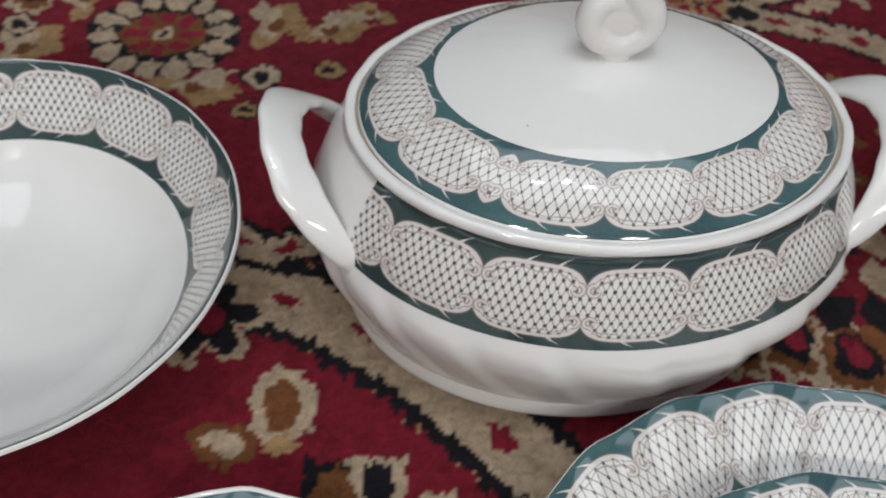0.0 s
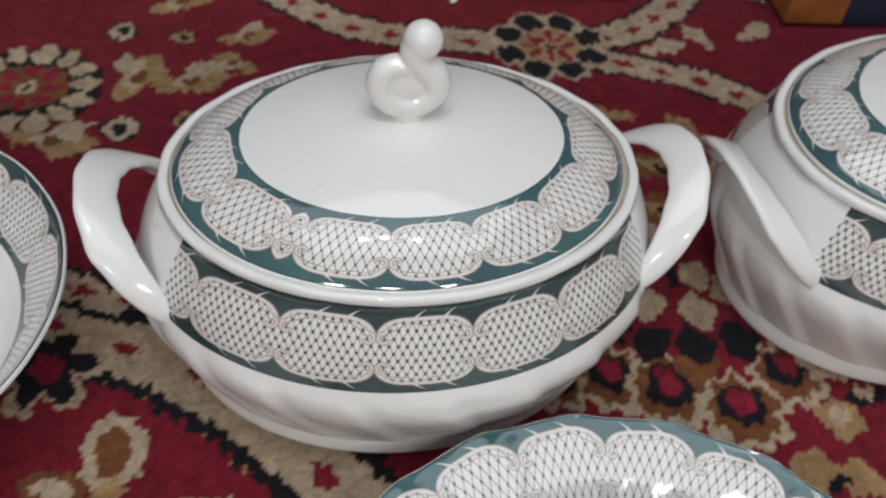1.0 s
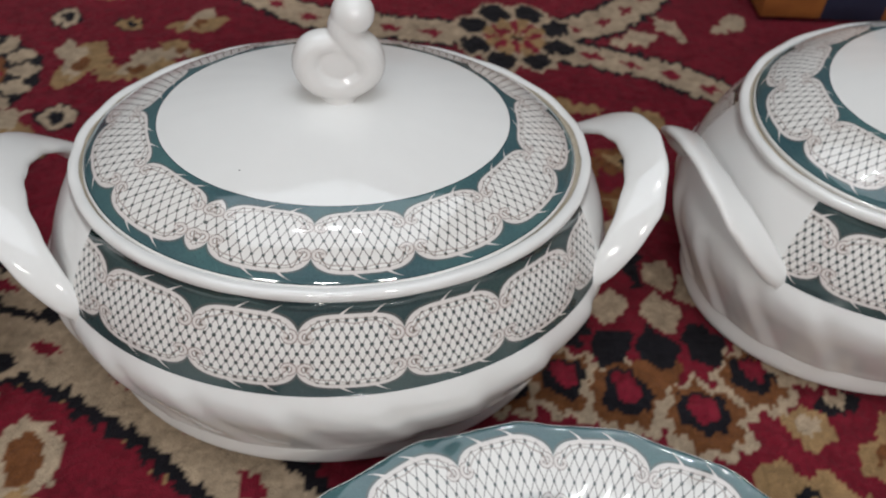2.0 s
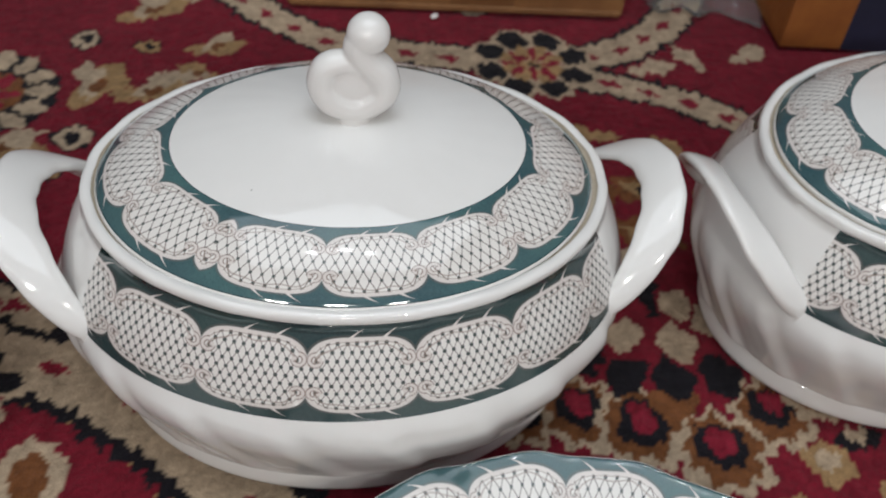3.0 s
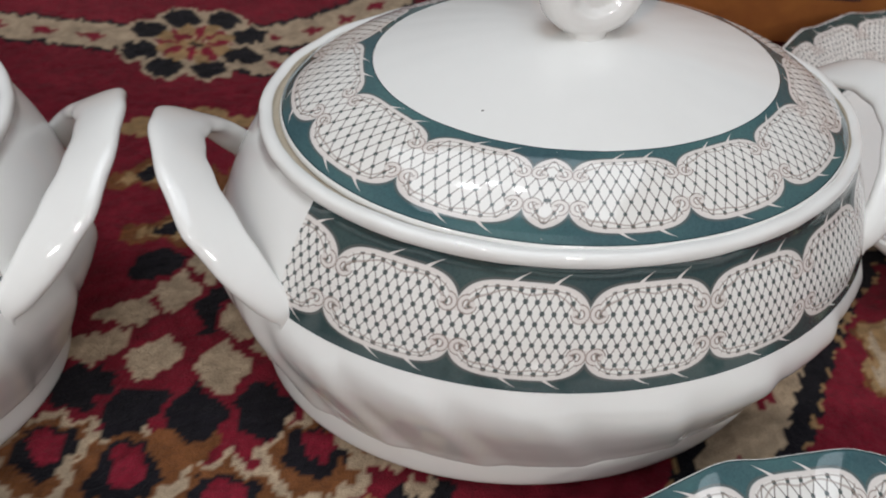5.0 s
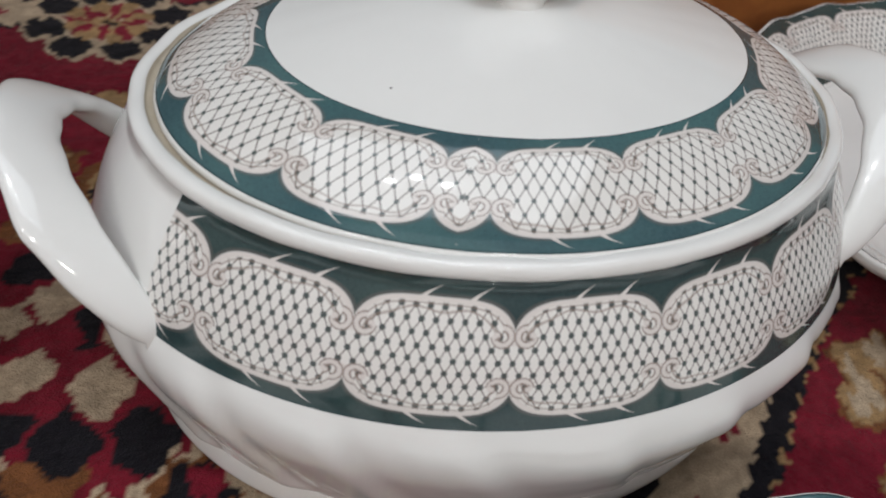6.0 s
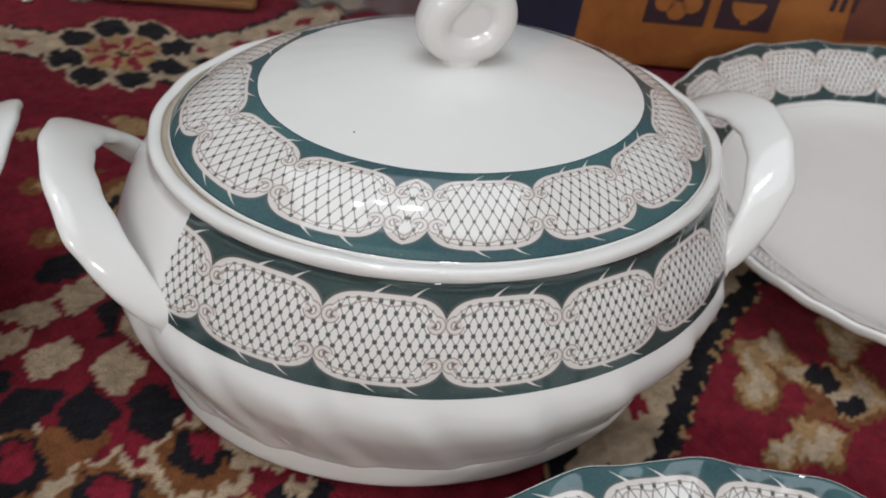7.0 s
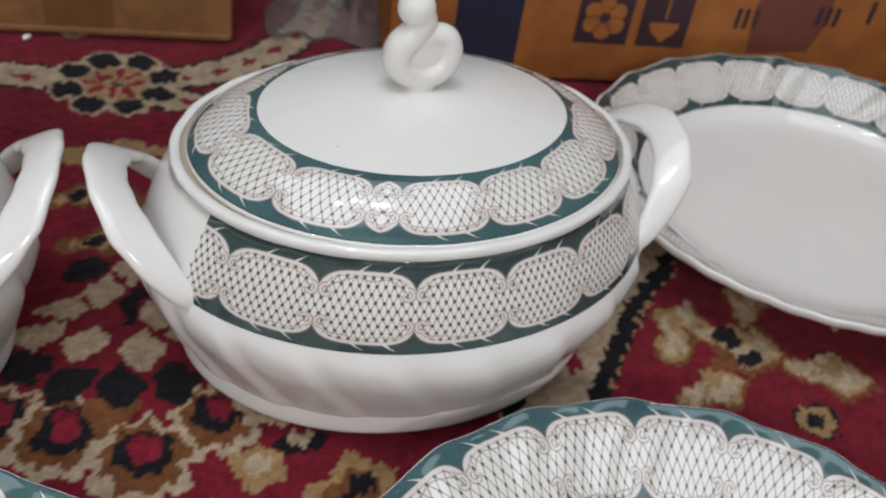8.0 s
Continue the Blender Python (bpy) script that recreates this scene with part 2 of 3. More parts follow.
def dish_lid(parent, seam, narrow, speck):
    inner = 0.0705
    keys = [(0.0998, 0.1040), (0.1010, 0.1066), (0.1002, 0.1079)]
    steps = 10
    out_a, out_z, in_z = 0.1002, 0.1079, 0.1236
    band = []
    for i in range(1, steps + 1):
        f = i / steps
        band.append((out_a + (inner - out_a) * f, out_z + (in_z - out_z) * f + 0.0022 * math.sin(math.pi * f)))
    top = []
    for i in range(1, 13):
        f = i / 12
        top.append((inner * (1 - f) + 0.0008 * f, in_z + (0.1345 - in_z) * math.sin(f * math.pi / 2)))
    prof = keys + band + top
    rings = []
    for r, z in prof:
        b = r * (0.743 + 0.027 * min(1.0, max(0.0, (r - 0.0705) / 0.0297)))
        ring = []
        for x, y in oval_ring(r, b, NR):
            w = math.atan2(y / b, x / r)
            k = 1 + 0.0004 * (abs(math.sin(11 * w - 40 * z)) - 0.6) * min(1.0, max(0, (r - 0.03) / 0.04))
            lift = 0.00010 * (abs(math.sin(11 * w - 40 * r)) - 0.6) * min(1.0, max(0.0, (r - 0.025) / 0.04))
            ring.append((x * k, y * k, z + lift))
        rings.append(ring)
    bm = loft(rings, NR, True, True)
    lens = arc_lengths(oval_ring(0.086, 0.0635, NR))
    rows_q = [-0.5 + i / steps for i in range(steps + 1)]
    cells = 13      # thirteen whole cartouches and the two cut ends of one more where the transfer meets
    start = lens[int(NR * seam / 360)] / lens[-1] + 0.5 * narrow / (cells + narrow)

    def warp(f):
        t = ((f - start) * (cells + narrow)) % (cells + narrow)
        return t if t < cells + narrow / 2 else t + 1 - narrow

    paint_band(bm, NR, 2, 2 + steps, lens, cells, 0.0, -0.5, 0.5, rows_q, warp=warp)
    uv = bm.loops.layers.uv.verify()
    for f in bm.faces:            # the quad that runs over the seam keeps to one side of it
        us = [lp[uv].uv.x for lp in f.loops]
        if f.material_index == 1 and max(us) - min(us) > 2:
            for lp in f.loops:
                if lp[uv].uv.x < 2:
                    lp[uv].uv.x += cells + 1
        elif f.material_index == 1 and max(us) - min(us) > 0.4:
            for lp in f.loops:
                if lp[uv].uv.x > cells + 0.5:
                    lp[uv].uv.x -= 1 - narrow
    lid = name_uv(part("lid", bm, [m_white, m_print_lit], parent, "domed white lid with a teal latticed border"))
    spot = bmesh.new()
    made = bmesh.ops.create_icosphere(spot, subdivisions=2, radius=1.0)["verts"]
    bmesh.ops.transform(spot, matrix=Matrix.Translation((*speck, 0.1260)) @ Matrix.Diagonal((0.00055, 0.00045, 0.00042, 1)), verts=made)
    part("glaze_speck", spot, m_speck, lid, "tiny dark fleck in the glaze")
    return lid


def sweep(points, radii, squash=1.0, n=16):
    """A tube along points, with a radius for each; squash flattens it along y."""
    bm = bmesh.new()
    rows = []
    for i, (p, r) in enumerate(zip(points, radii)):
        a, b = Vector(points[max(i - 1, 0)]), Vector(points[min(i + 1, len(points) - 1)])
        t = (b - a).normalized()
        side = Vector((0, 1, 0))
        up = side.cross(t).normalized()
        rows.append([bm.verts.new(Vector(p) + up * r * math.cos(2 * math.pi * k / n) + side * r * squash * math.sin(2 * math.pi * k / n)) for k in range(n)])
    for i in range(len(rows) - 1):
        for k in range(n):
            j = (k + 1) % n
            bm.faces.new((rows[i][k], rows[i][j], rows[i + 1][j], rows[i + 1][k]))
    bm.faces.new(rows[0][::-1])
    bm.faces.new(rows[-1])
    return bm


def add_ball(bm, centre, radii, turn=0.0):
    made = bmesh.ops.create_uvsphere(bm, u_segments=28, v_segments=18, radius=1.0)["verts"]
    bmesh.ops.transform(bm, matrix=Matrix.Translation(centre) @ pose(0, 0, 0, 0, turn, 0) @ Matrix.Diagonal((*radii, 1)), verts=made)


def dish_knob(parent, turned):
    """A scroll-shaped finial: a flattened volute with an S-shaped neck that ends in a ball."""
    base = 0.1340
    keys = [(0.0049, 0.0372), (0.0012, 0.0322), (0.0052, 0.0258), (0.0104, 0.0195), (0.0106, 0.0118), (0.0020, 0.0060), (-0.0076, 0.0084), (-0.0122, 0.0155), (-0.0102, 0.0232), (-0.0028, 0.0252), (0.0018, 0.0205), (-0.0018, 0.0165)]
    pts = [(x * turned, 0.0, base + z) for x, z in smooth_profile(keys, 8)]
    n = len(pts) - 1
    rad = [0.0054 + 0.0012 * min(1.0, 4 * i / n) - 0.0034 * max(0.0, i / n - 0.55) / 0.45 for i in range(n + 1)]
    bm = sweep(pts, rad, 1.12)
    add_ball(bm, (-0.0003 * turned, 0, base + 0.0160), (0.0132, 0.0052, 0.0112))
    add_ball(bm, (0.0049 * turned, 0, base + 0.0372), (0.0082, 0.0080, 0.0081))
    made = bmesh.ops.create_cone(bm, cap_ends=True, segments=32, radius1=0.0074, radius2=0.0058, depth=0.005)["verts"]
    bmesh.ops.transform(bm, matrix=Matrix.Translation((0, 0, base + 0.002)), verts=made)
    ob = part("knob", bm, m_white, parent, "white scroll-shaped knob with a ball tip")
    re = ob.modifiers.new("fuse", "REMESH")
    re.mode, re.voxel_size, re.use_smooth_shade = "VOXEL", 0.0006, True
    sm = ob.modifiers.new("soften", "SMOOTH")
    sm.factor, sm.iterations = 0.5, 5
    return ob


def dish_handle(parent, side):
    """A broad strap that springs from the shoulder, loops out and up, and comes back; its edges are rope-like."""
    n, m = 96, 24
    rings = []
    for i in range(n + 1):
        g = -1.24 + 2.48 * i / n
        f = max(-1.0, min(1.0, g))
        tail = (abs(g) - abs(f)) / 0.24       # past the root the strap tapers off into the wall of the dish
        c = math.cos(f * math.pi / 2)
        along = math.sin(f * math.pi / 2)
        root = min(1.0, max(0.0, (abs(f) - 0.55) / 0.45))
        u = 0.1035 + 0.0295 * c ** 0.64 - 0.0030 * root * (1 - root) + 0.0040 * tail
        y = 0.0445 * (0.45 * f + 0.55 * along) + math.copysign(0.0015, f) * tail
        z = 0.0650 + 0.0375 * c ** 0.85 - 0.0115 * tail
        ctr = Vector((u, y, z))
        ripple = 1 + 0.030 * math.sin(f * 23 + 0.6) * (1 - root)
        wide = (0.0094 - 0.0038 * root) * ripple * (1 - 0.88 * tail)
        thick = (0.0031 + 0.0010 * root ** 2) * (1 - 0.8 * tail)
        # the strap's face turns from upwards in the middle to outwards at its roots
        tilt = math.radians(-30 + 68 * abs(f) ** 1.6)
        tangent = Vector((-0.0330 * math.sin(f * math.pi / 2) * 1.3, 0.055, -0.0345 * math.sin(f * math.pi / 2) * 1.3)).normalized()
        outw = Vector((0.6 + 0.4 * c, along * 0.55, 0))
        outw = (outw - tangent * outw.dot(tangent)).normalized()
        upw = outw.cross(tangent)
        if upw.z < 0:
            upw = -upw
        d1 = outw * math.cos(tilt) - upw * math.sin(tilt)
        d2 = outw * math.sin(tilt) + upw * math.cos(tilt)
        ring = []
        for k in range(m):
            a = 2 * math.pi * k / m
            ca, sa = math.cos(a), math.sin(a)
            q = ctr + d1 * wide * math.copysign(abs(ca) ** 0.8, ca) + d2 * thick * math.copysign(abs(sa) ** 0.8, sa)
            ring.append((side * q.x, q.y, q.z))
        rings.append(ring)
    bm = loft(rings, m, True, True)
    bmesh.ops.recalc_face_normals(bm, faces=bm.faces)
    return part("handle", bm, m_white, parent)


def covered_dish(x, y, turn, drop, body_shift, cell, lid_off, seam, narrow, turned, speck, label):
    e = thing("covered_dish", pose(x, y, 0.001, 0, 0, turn), label, "tureen", "covered dishes")
    dish_body(e, drop, body_shift, cell)
    dish_lid(e, seam, narrow, speck).location.x = lid_off
    dish_knob(e, turned)
    dish_handle(e, -1)
    dish_handle(e, 1)
    return e


# ---- plates and bowls ----
def round_ware(name, x, y, z0, a, b, turn, keys, band, cells, shift, lobes, label, category, group="", steps=5, wave=0.0045, tilt=(0, 0), rim_print=None):
    """A dish on an oval plan from profile keys (fraction of radius, height), inside from the middle outwards and back underneath. band: keys between which the print lies."""
    e = thing(name, pose(x, y, z0, tilt[0], tilt[1], turn), label, category, group)
    prof = smooth_profile(keys, steps)
    n = 288
    rings = []
    for r, z in prof:
        f = max(0.0, (r - 0.7) / 0.3)
        ring = [(px, py, z + 0.13 * wave * f * math.cos(lobes * 2 * math.pi * i / n) + 0.075 * wave * min(1.0, f * 3) * math.cos(2 * lobes * 2 * math.pi * i / n + 26 * r)) for i, (px, py) in enumerate(oval_ring(a * r, b * r, n, wave * f, lobes))]
        rings.append(ring)
    first, last = band[0] * steps, band[1] * steps
    lip = last + steps * 2
    dist = [0.0]
    for k in range(first, last):
        dist.append(dist[-1] + math.hypot((prof[k + 1][0] - prof[k][0]) * a, prof[k + 1][1] - prof[k][1]))
    rows_q = [-0.5 + v / dist[-1] for v in dist]
    lens = arc_lengths(oval_ring(a * 0.85, b * 0.85, n))
    for nm, k0, k1 in (("well", 0, first), ("rim", first, lip), ("underside", lip, len(rings) - 1)):
        bm = loft(rings[k0:k1 + 1], n, k0 == 0, k1 == len(rings) - 1)
        if nm == "rim":
            paint_band(bm, n, 0, last - first, lens, cells, shift, -0.5, 0.5, rows_q)
        bmesh.ops.recalc_face_normals(bm, faces=bm.faces)
        up = sum(f.normal.z * f.calc_area() for f in bm.faces)
        if (up < 0) == (nm != "underside"):
            bmesh.ops.reverse_faces(bm, faces=bm.faces)
        name_uv(part(nm, bm, [m_white, rim_print or m_print_lit], e, "teal latticed scalloped rim" if nm == "rim" else ""))
    return e


def plate_keys(height, well, thick=0.0035):
    return [(0.002, 0.004), (well * 0.6, 0.0042), (well * 0.93, 0.0055), (well, 0.0085), (well + 0.03, 0.0105), (0.86, height * 0.78), (0.985, height - 0.0015), (1.0, height), (1.003, height - 0.0012),
            (0.985, height - thick), (0.86, height * 0.78 - thick), (well, 0.0048), (well * 0.88, 0.0005), (well * 0.84, 0.0), (well * 0.80, 0.0018), (0.002, 0.0018)]


# ---- carpet ----
CRIMSON, CREAM, TAN, BROWN, BLACK, PINK = (0.150, 0.010, 0.020), (0.38, 0.29, 0.20), (0.29, 0.18, 0.085), (0.150, 0.058, 0.022), (0.010, 0.009, 0.012), (0.19, 0.013, 0.027)


def grid_noise(gx, gy, size, seed):
    """Smooth value noise on a grid of places, with features of the given size in metres."""
    rs = np.random.RandomState(seed)
    table = rs.rand(256, 256)
    fx, fy = gx / size + 500.3, gy / size + 500.7
    ix, iy = np.floor(fx).astype(int), np.floor(fy).astype(int)
    tx, ty = fx - ix, fy - iy
    tx, ty = tx * tx * (3 - 2 * tx), ty * ty * (3 - 2 * ty)
    g = lambda a, b: table[a % 256, b % 256]
    return (g(ix, iy) * (1 - tx) + g(ix + 1, iy) * tx) * (1 - ty) + (g(ix, iy + 1) * (1 - tx) + g(ix + 1, iy + 1) * tx) * ty - 0.5


class Weave:
    """The pattern of a rug, woven motif by motif onto a grid of knots."""

    def __init__(self, gx, gy):
        # tufts lean and stray, so that every outline is ragged
        self.xs, self.ys = gx[0], gy[:, 0]
        self.x = gx + 0.0034 * grid_noise(gx, gy, 0.0045, 1) + 0.003 * grid_noise(gx, gy, 0.012, 3)
        self.y = gy + 0.0062 * grid_noise(gx, gy * 0.4, 0.0026, 2) + 0.0035 * grid_noise(gx, gy, 0.012, 4)
        self.c = np.empty(gx.shape + (3,))
        self.c[:] = CRIMSON
        self.w = (slice(None), slice(None))

    def lay(self, mask, colour):
        self.c[self.w][mask] = colour

    def local(self, cx, cy, turn, reach):
        """Places round a motif's middle, in its own turned axes; only the knots within its reach are worked."""
        reach += 0.012
        self.w = (slice(np.searchsorted(self.ys, cy - reach), np.searchsorted(self.ys, cy + reach)), slice(np.searchsorted(self.xs, cx - reach), np.searchsorted(self.xs, cx + reach)))
        a = math.radians(turn)
        dx, dy = self.x[self.w] - cx, self.y[self.w] - cy
        return dx * math.cos(a) + dy * math.sin(a), -dx * math.sin(a) + dy * math.cos(a)

    def spot(self, cx, cy, rx, ry, colour, turn=0.0):
        u, v = self.local(cx, cy, turn, max(rx, ry))
        self.lay((u / rx) ** 2 + (v / ry) ** 2 < 1, colour)

    def leaf(self, cx, cy, length, width, colour, turn=0.0):
        u, v = self.local(cx, cy, turn, max(length, width))
        f = np.clip(u / length, -1, 1)
        self.lay((np.abs(u) < length) & (np.abs(v) < width * (1 - f * f) * (1 + 0.35 * np.sin(u / length * 5))), colour)

    def petals(self, cx, cy, r, n, rx, ry, colour, start=0.0):
        for k in range(n):
            w = start + 360 * k / n
            self.spot(cx + r * math.cos(math.radians(w)), cy + r * math.sin(math.radians(w)), rx, ry, colour, w)

    def along(self, points):
        """Distance to a line of points, signed to its left, and the length along it."""
        best = np.full(self.x.shape, 9.0)
        sign, run, start = np.zeros(self.x.shape), np.zeros(self.x.shape), 0.0
        for (ax, ay), (bx, by) in zip(points, points[1:]):
            ln = math.hypot(bx - ax, by - ay)
            tx, ty = (bx - ax) / ln, (by - ay) / ln
            u = np.clip((self.x - ax) * tx + (self.y - ay) * ty, 0, ln)
            dx, dy = self.x - ax - u * tx, self.y - ay - u * ty
            dd = np.hypot(dx, dy)
            near = dd < best
            best[near] = dd[near]
            sign[near] = np.sign(tx * dy - ty * dx)[near]
            run[near] = (start + u)[near]
            start += ln
        return best * np.where(sign == 0, 1, sign), run

    def border(self, points, width, dash=0.030, dark=0.0050, tan=0.0):
        """A cream ribbon with crimson lozenges between dark, stepped edges."""
        self.w = (slice(None), slice(None))
        dd, run = self.along(points)
        a = np.abs(dd)
        if tan:
            self.lay(a < width + tan, TAN)
        step = 0.0022 * np.sign(np.sin(run * 2 * math.pi / 0.011))
        self.lay(a < width + dark + step * 0.5, BLACK)
        self.lay(a < width - dark * 0.4 + step * 0.4, CREAM)
        ph = (run / dash) % 1.0 - 0.5
        self.lay((np.abs(ph) * dash / 0.0085 + a / 0.0055 < 1) , PINK)

    def scallop(self, cx, cy, r):
        self.spot(cx, cy, r * 0.84, r * 0.88, CREAM)
        self.petals(cx, cy, r * 0.80, 9, r * 0.27, r * 0.24, CREAM, 10)
        self.spot(cx, cy + 0.001, r * 0.70, r * 0.74, BROWN)
        self.petals(cx, cy + 0.001, r * 0.64, 9, r * 0.20, r * 0.16, BROWN, 10)
        self.spot(cx, cy + 0.003, r * 0.50, r * 0.54, BLACK)
        self.petals(cx, cy + 0.003, r * 0.40, 5, r * 0.20, r * 0.13, BLACK, 200)
        self.spot(cx, cy + r * 0.34, r * 0.26, r * 0.26, CRIMSON)
        self.spot(cx, cy + 0.004, r * 0.24, r * 0.32, PINK)

    def eyelet(self, cx, cy, r, ring=CREAM):
        self.spot(cx, cy, r, r * 0.95, BLACK)
        self.spot(cx, cy, r * 0.86, r * 0.82, ring)
        self.spot(cx, cy, r * 0.42, r * 0.40, BLACK)

    def palmette(self, cx, cy, s, turn):
        """A two-lobed tan leaf with a feathered blossom."""
        self.leaf(cx, cy, s, s * 0.42, TAN, turn)
        self.leaf(cx + 0.3 * s * math.cos(math.radians(turn + 70)), cy + 0.3 * s * math.sin(math.radians(turn + 70)), s * 0.72, s * 0.26, CREAM, turn + 35)
        self.spot(cx, cy, s * 0.22, s * 0.16, BROWN, turn)

    def star_flower(self, cx, cy):
        """The large eight-petalled flower: dark petals with cream rims round a tan and crimson heart."""
        self.petals(cx, cy, 0.030, 8, 0.0145, 0.0148, CREAM, 22.5)
        self.spot(cx, cy, 0.030, 0.030, CREAM)
        self.petals(cx, cy, 0.0315, 8, 0.0108, 0.0098, BLACK, 22.5)
        self.petals(cx, cy, 0.0150, 8, 0.0075, 0.0062, TAN, 22.5)
        self.petals(cx, cy, 0.0140, 8, 0.0085, 0.0026, PINK, 0)
        self.spot(cx, cy, 0.0068, 0.0060, TAN)
        self.spot(cx, cy, 0.0042, 0.0036, BLACK)

    def daisy(self, cx, cy):
        """A round blossom: cream petals divided by dark lines, a brown and crimson heart."""
        self.spot(cx, cy, 0.0480, 0.0430, BLACK)
        self.petals(cx, cy, 0.0375, 14, 0.0098, 0.0070, CREAM, 8)
        self.spot(cx, cy, 0.0270, 0.0240, BROWN)
        self.petals(cx, cy, 0.0170, 8, 0.0075, 0.0045, PINK, 0)
        self.spot(cx, cy, 0.0095, 0.0090, BROWN)
        self.spot(cx, cy, 0.0060, 0.0055, CREAM)
        self.spot(cx, cy, 0.0030, 0.0028, BLACK)

    def block(self, cx, cy, rx, ry, colour, turn=0.0):
        u, v = self.local(cx, cy, turn, rx + ry)
        self.lay((np.abs(u) < rx) & (np.abs(v) < ry), colour)


def weave_pattern(gx, gy):
    w = Weave(gx, gy)
    # loose blossoms over the parts that lie outside the tea things
    rs = random.Random(11)
    for _ in range(1500):
        px, py = rs.uniform(WX[0], WX[1]), rs.uniform(WY[0], WY[1])
        if 0.24 < py < 0.70 and -0.2 < px < 0.64:
            continue
        kind = rs.randrange(4)
        if kind == 0:
            w.scallop(px, py, rs.uniform(0.014, 0.024))
        elif kind == 1:
            w.eyelet(px, py, rs.uniform(0.008, 0.013))
        elif kind == 2:
            w.palmette(px, py, rs.uniform(0.02, 0.035), rs.uniform(0, 360))
        else:
            w.leaf(px, py, rs.uniform(0.015, 0.03), 0.008, TAN, rs.uniform(0, 360))
    # ribbons that part the field
    w.border([(0.00, 0.735), (0.045, 0.685), (0.085, 0.655), (0.13, 0.644), (0.20, 0.638), (0.275, 0.622), (0.33, 0.603), (0.375, 0.575), (0.41, 0.53), (0.44, 0.47)], 0.0135, 0.028, 0.0026)
    w.border([(0.262, 0.645), (0.305, 0.662), (0.34, 0.698), (0.366, 0.745), (0.38, 0.82)], 0.0145, 0.028, 0.0026)
    w.border([(-0.075, 0.385), (-0.03, 0.366), (0.012, 0.350), (0.048, 0.325), (0.085, 0.290), (0.120, 0.255), (0.14, 0.20)], 0.0185, 0.042, 0.0056, 0.005)
    w.border([(0.455, 0.28), (0.483, 0.352), (0.508, 0.400), (0.532, 0.440), (0.562, 0.476), (0.60, 0.51)], 0.0165, 0.045, 0.0070, 0.008)
    w.border([(-0.06, 0.405), (-0.03, 0.392), (0.0, 0.400), (0.03, 0.415)], 0.010, 0.03, 0.0040)
    w.star_flower(0.235, 0.638)
    w.daisy(-0.116, 0.572)
    # field behind the first dish
    for cx, cy, s, turn in ((-0.047, 0.586, 0.030, 70), (-0.012, 0.583, 0.028, 15), (0.012, 0.604, 0.02, 150), (-0.088, 0.519, 0.030, -8), (-0.196, 0.55, 0.034, 60), (-0.175, 0.605, 0.025, 100), (0.02, 0.638, 0.022, 20), (-0.03, 0.68, 0.03, 40)):
        w.palmette(cx, cy, s, turn)
    for cx, cy, r in ((-0.051, 0.532, 0.0125), (-0.067, 0.638, 0.011), (-0.205, 0.575, 0.012)):
        w.eyelet(cx, cy, r)
    for cx, cy, r in ((-0.010, 0.541, 0.010), (-0.055, 0.499, 0.009), (-0.025, 0.632, 0.009), (0.03, 0.56, 0.008)):
        w.eyelet(cx, cy, r, TAN)
    # beside the bowl
    w.petals(-0.052, 0.348, 0.017, 6, 0.011, 0.009, CREAM, 10)
    w.petals(-0.052, 0.348, 0.014, 6, 0.009, 0.0065, BLACK, 10)
    w.spot(-0.052, 0.348, 0.0085, 0.008, PINK)
    w.spot(-0.011, 0.301, 0.0152, 0.0215, CREAM, 6)
    w.spot(-0.012, 0.302, 0.0090, 0.0145, BROWN, 6)
    w.block(-0.010, 0.2815, 0.0040, 0.0050, TAN)
    w.spot(-0.034, 0.281, 0.0165, 0.0115, BROWN, -12)
    w.spot(-0.034, 0.281, 0.0110, 0.0065, CREAM, -12)
    w.spot(-0.008, 0.279, 0.008, 0.003, TAN)
    w.block(0.030, 0.255, 0.0130, 0.0220, CREAM)
    w.block(0.031, 0.258, 0.0060, 0.0150, BLACK)
    w.block(0.011, 0.256, 0.0100, 0.0180, BLACK)
    w.block(0.014, 0.259, 0.0080, 0.0120, BROWN)
    w.spot(0.058, 0.252, 0.010, 0.010, CREAM)
    # bouquet between the dishes
    for cx, cy, r in ((0.203, 0.343, 0.020), (0.229, 0.343, 0.021), (0.324, 0.346, 0.021), (0.346, 0.362, 0.019), (0.258, 0.335, 0.023), (0.294, 0.323, 0.0245)):
        w.scallop(cx, cy, r)
    w.spot(0.276, 0.352, 0.012, 0.010, BROWN)
    for cx, cy, turn in ((0.256, 0.365, 60), (0.279, 0.366, 90), (0.303, 0.367, 120), (0.235, 0.377, 40), (0.322, 0.380, 140), (0.279, 0.420, 90), (0.25, 0.445, 60)):
        w.spot(cx, cy, 0.0130, 0.0100, BLACK, turn)
    for cx, cy, turn in ((0.259, 0.392, 60), (0.285, 0.388, 100), (0.271, 0.446, 80), (0.259, 0.428, 50), (0.243, 0.415, 40), (0.291, 0.414, 110), (0.306, 0.400, 125), (0.236, 0.398, 30)):
        w.spot(cx, cy, 0.0150, 0.0112, CRIMSON, turn)
        w.spot(cx, cy, 0.0125, 0.0085, CREAM, turn)
    for cx, cy, turn in ((0.250, 0.470, 20), (0.285, 0.468, 160), (0.262, 0.498, 90), (0.234, 0.510, 30), (0.290, 0.505, 150)):
        w.leaf(cx, cy, 0.024, 0.010, BROWN, turn)
        w.leaf(cx, cy, 0.016, 0.005, TAN, turn)
        w.spot(cx, cy, 0.006, 0.004, BLACK, turn)
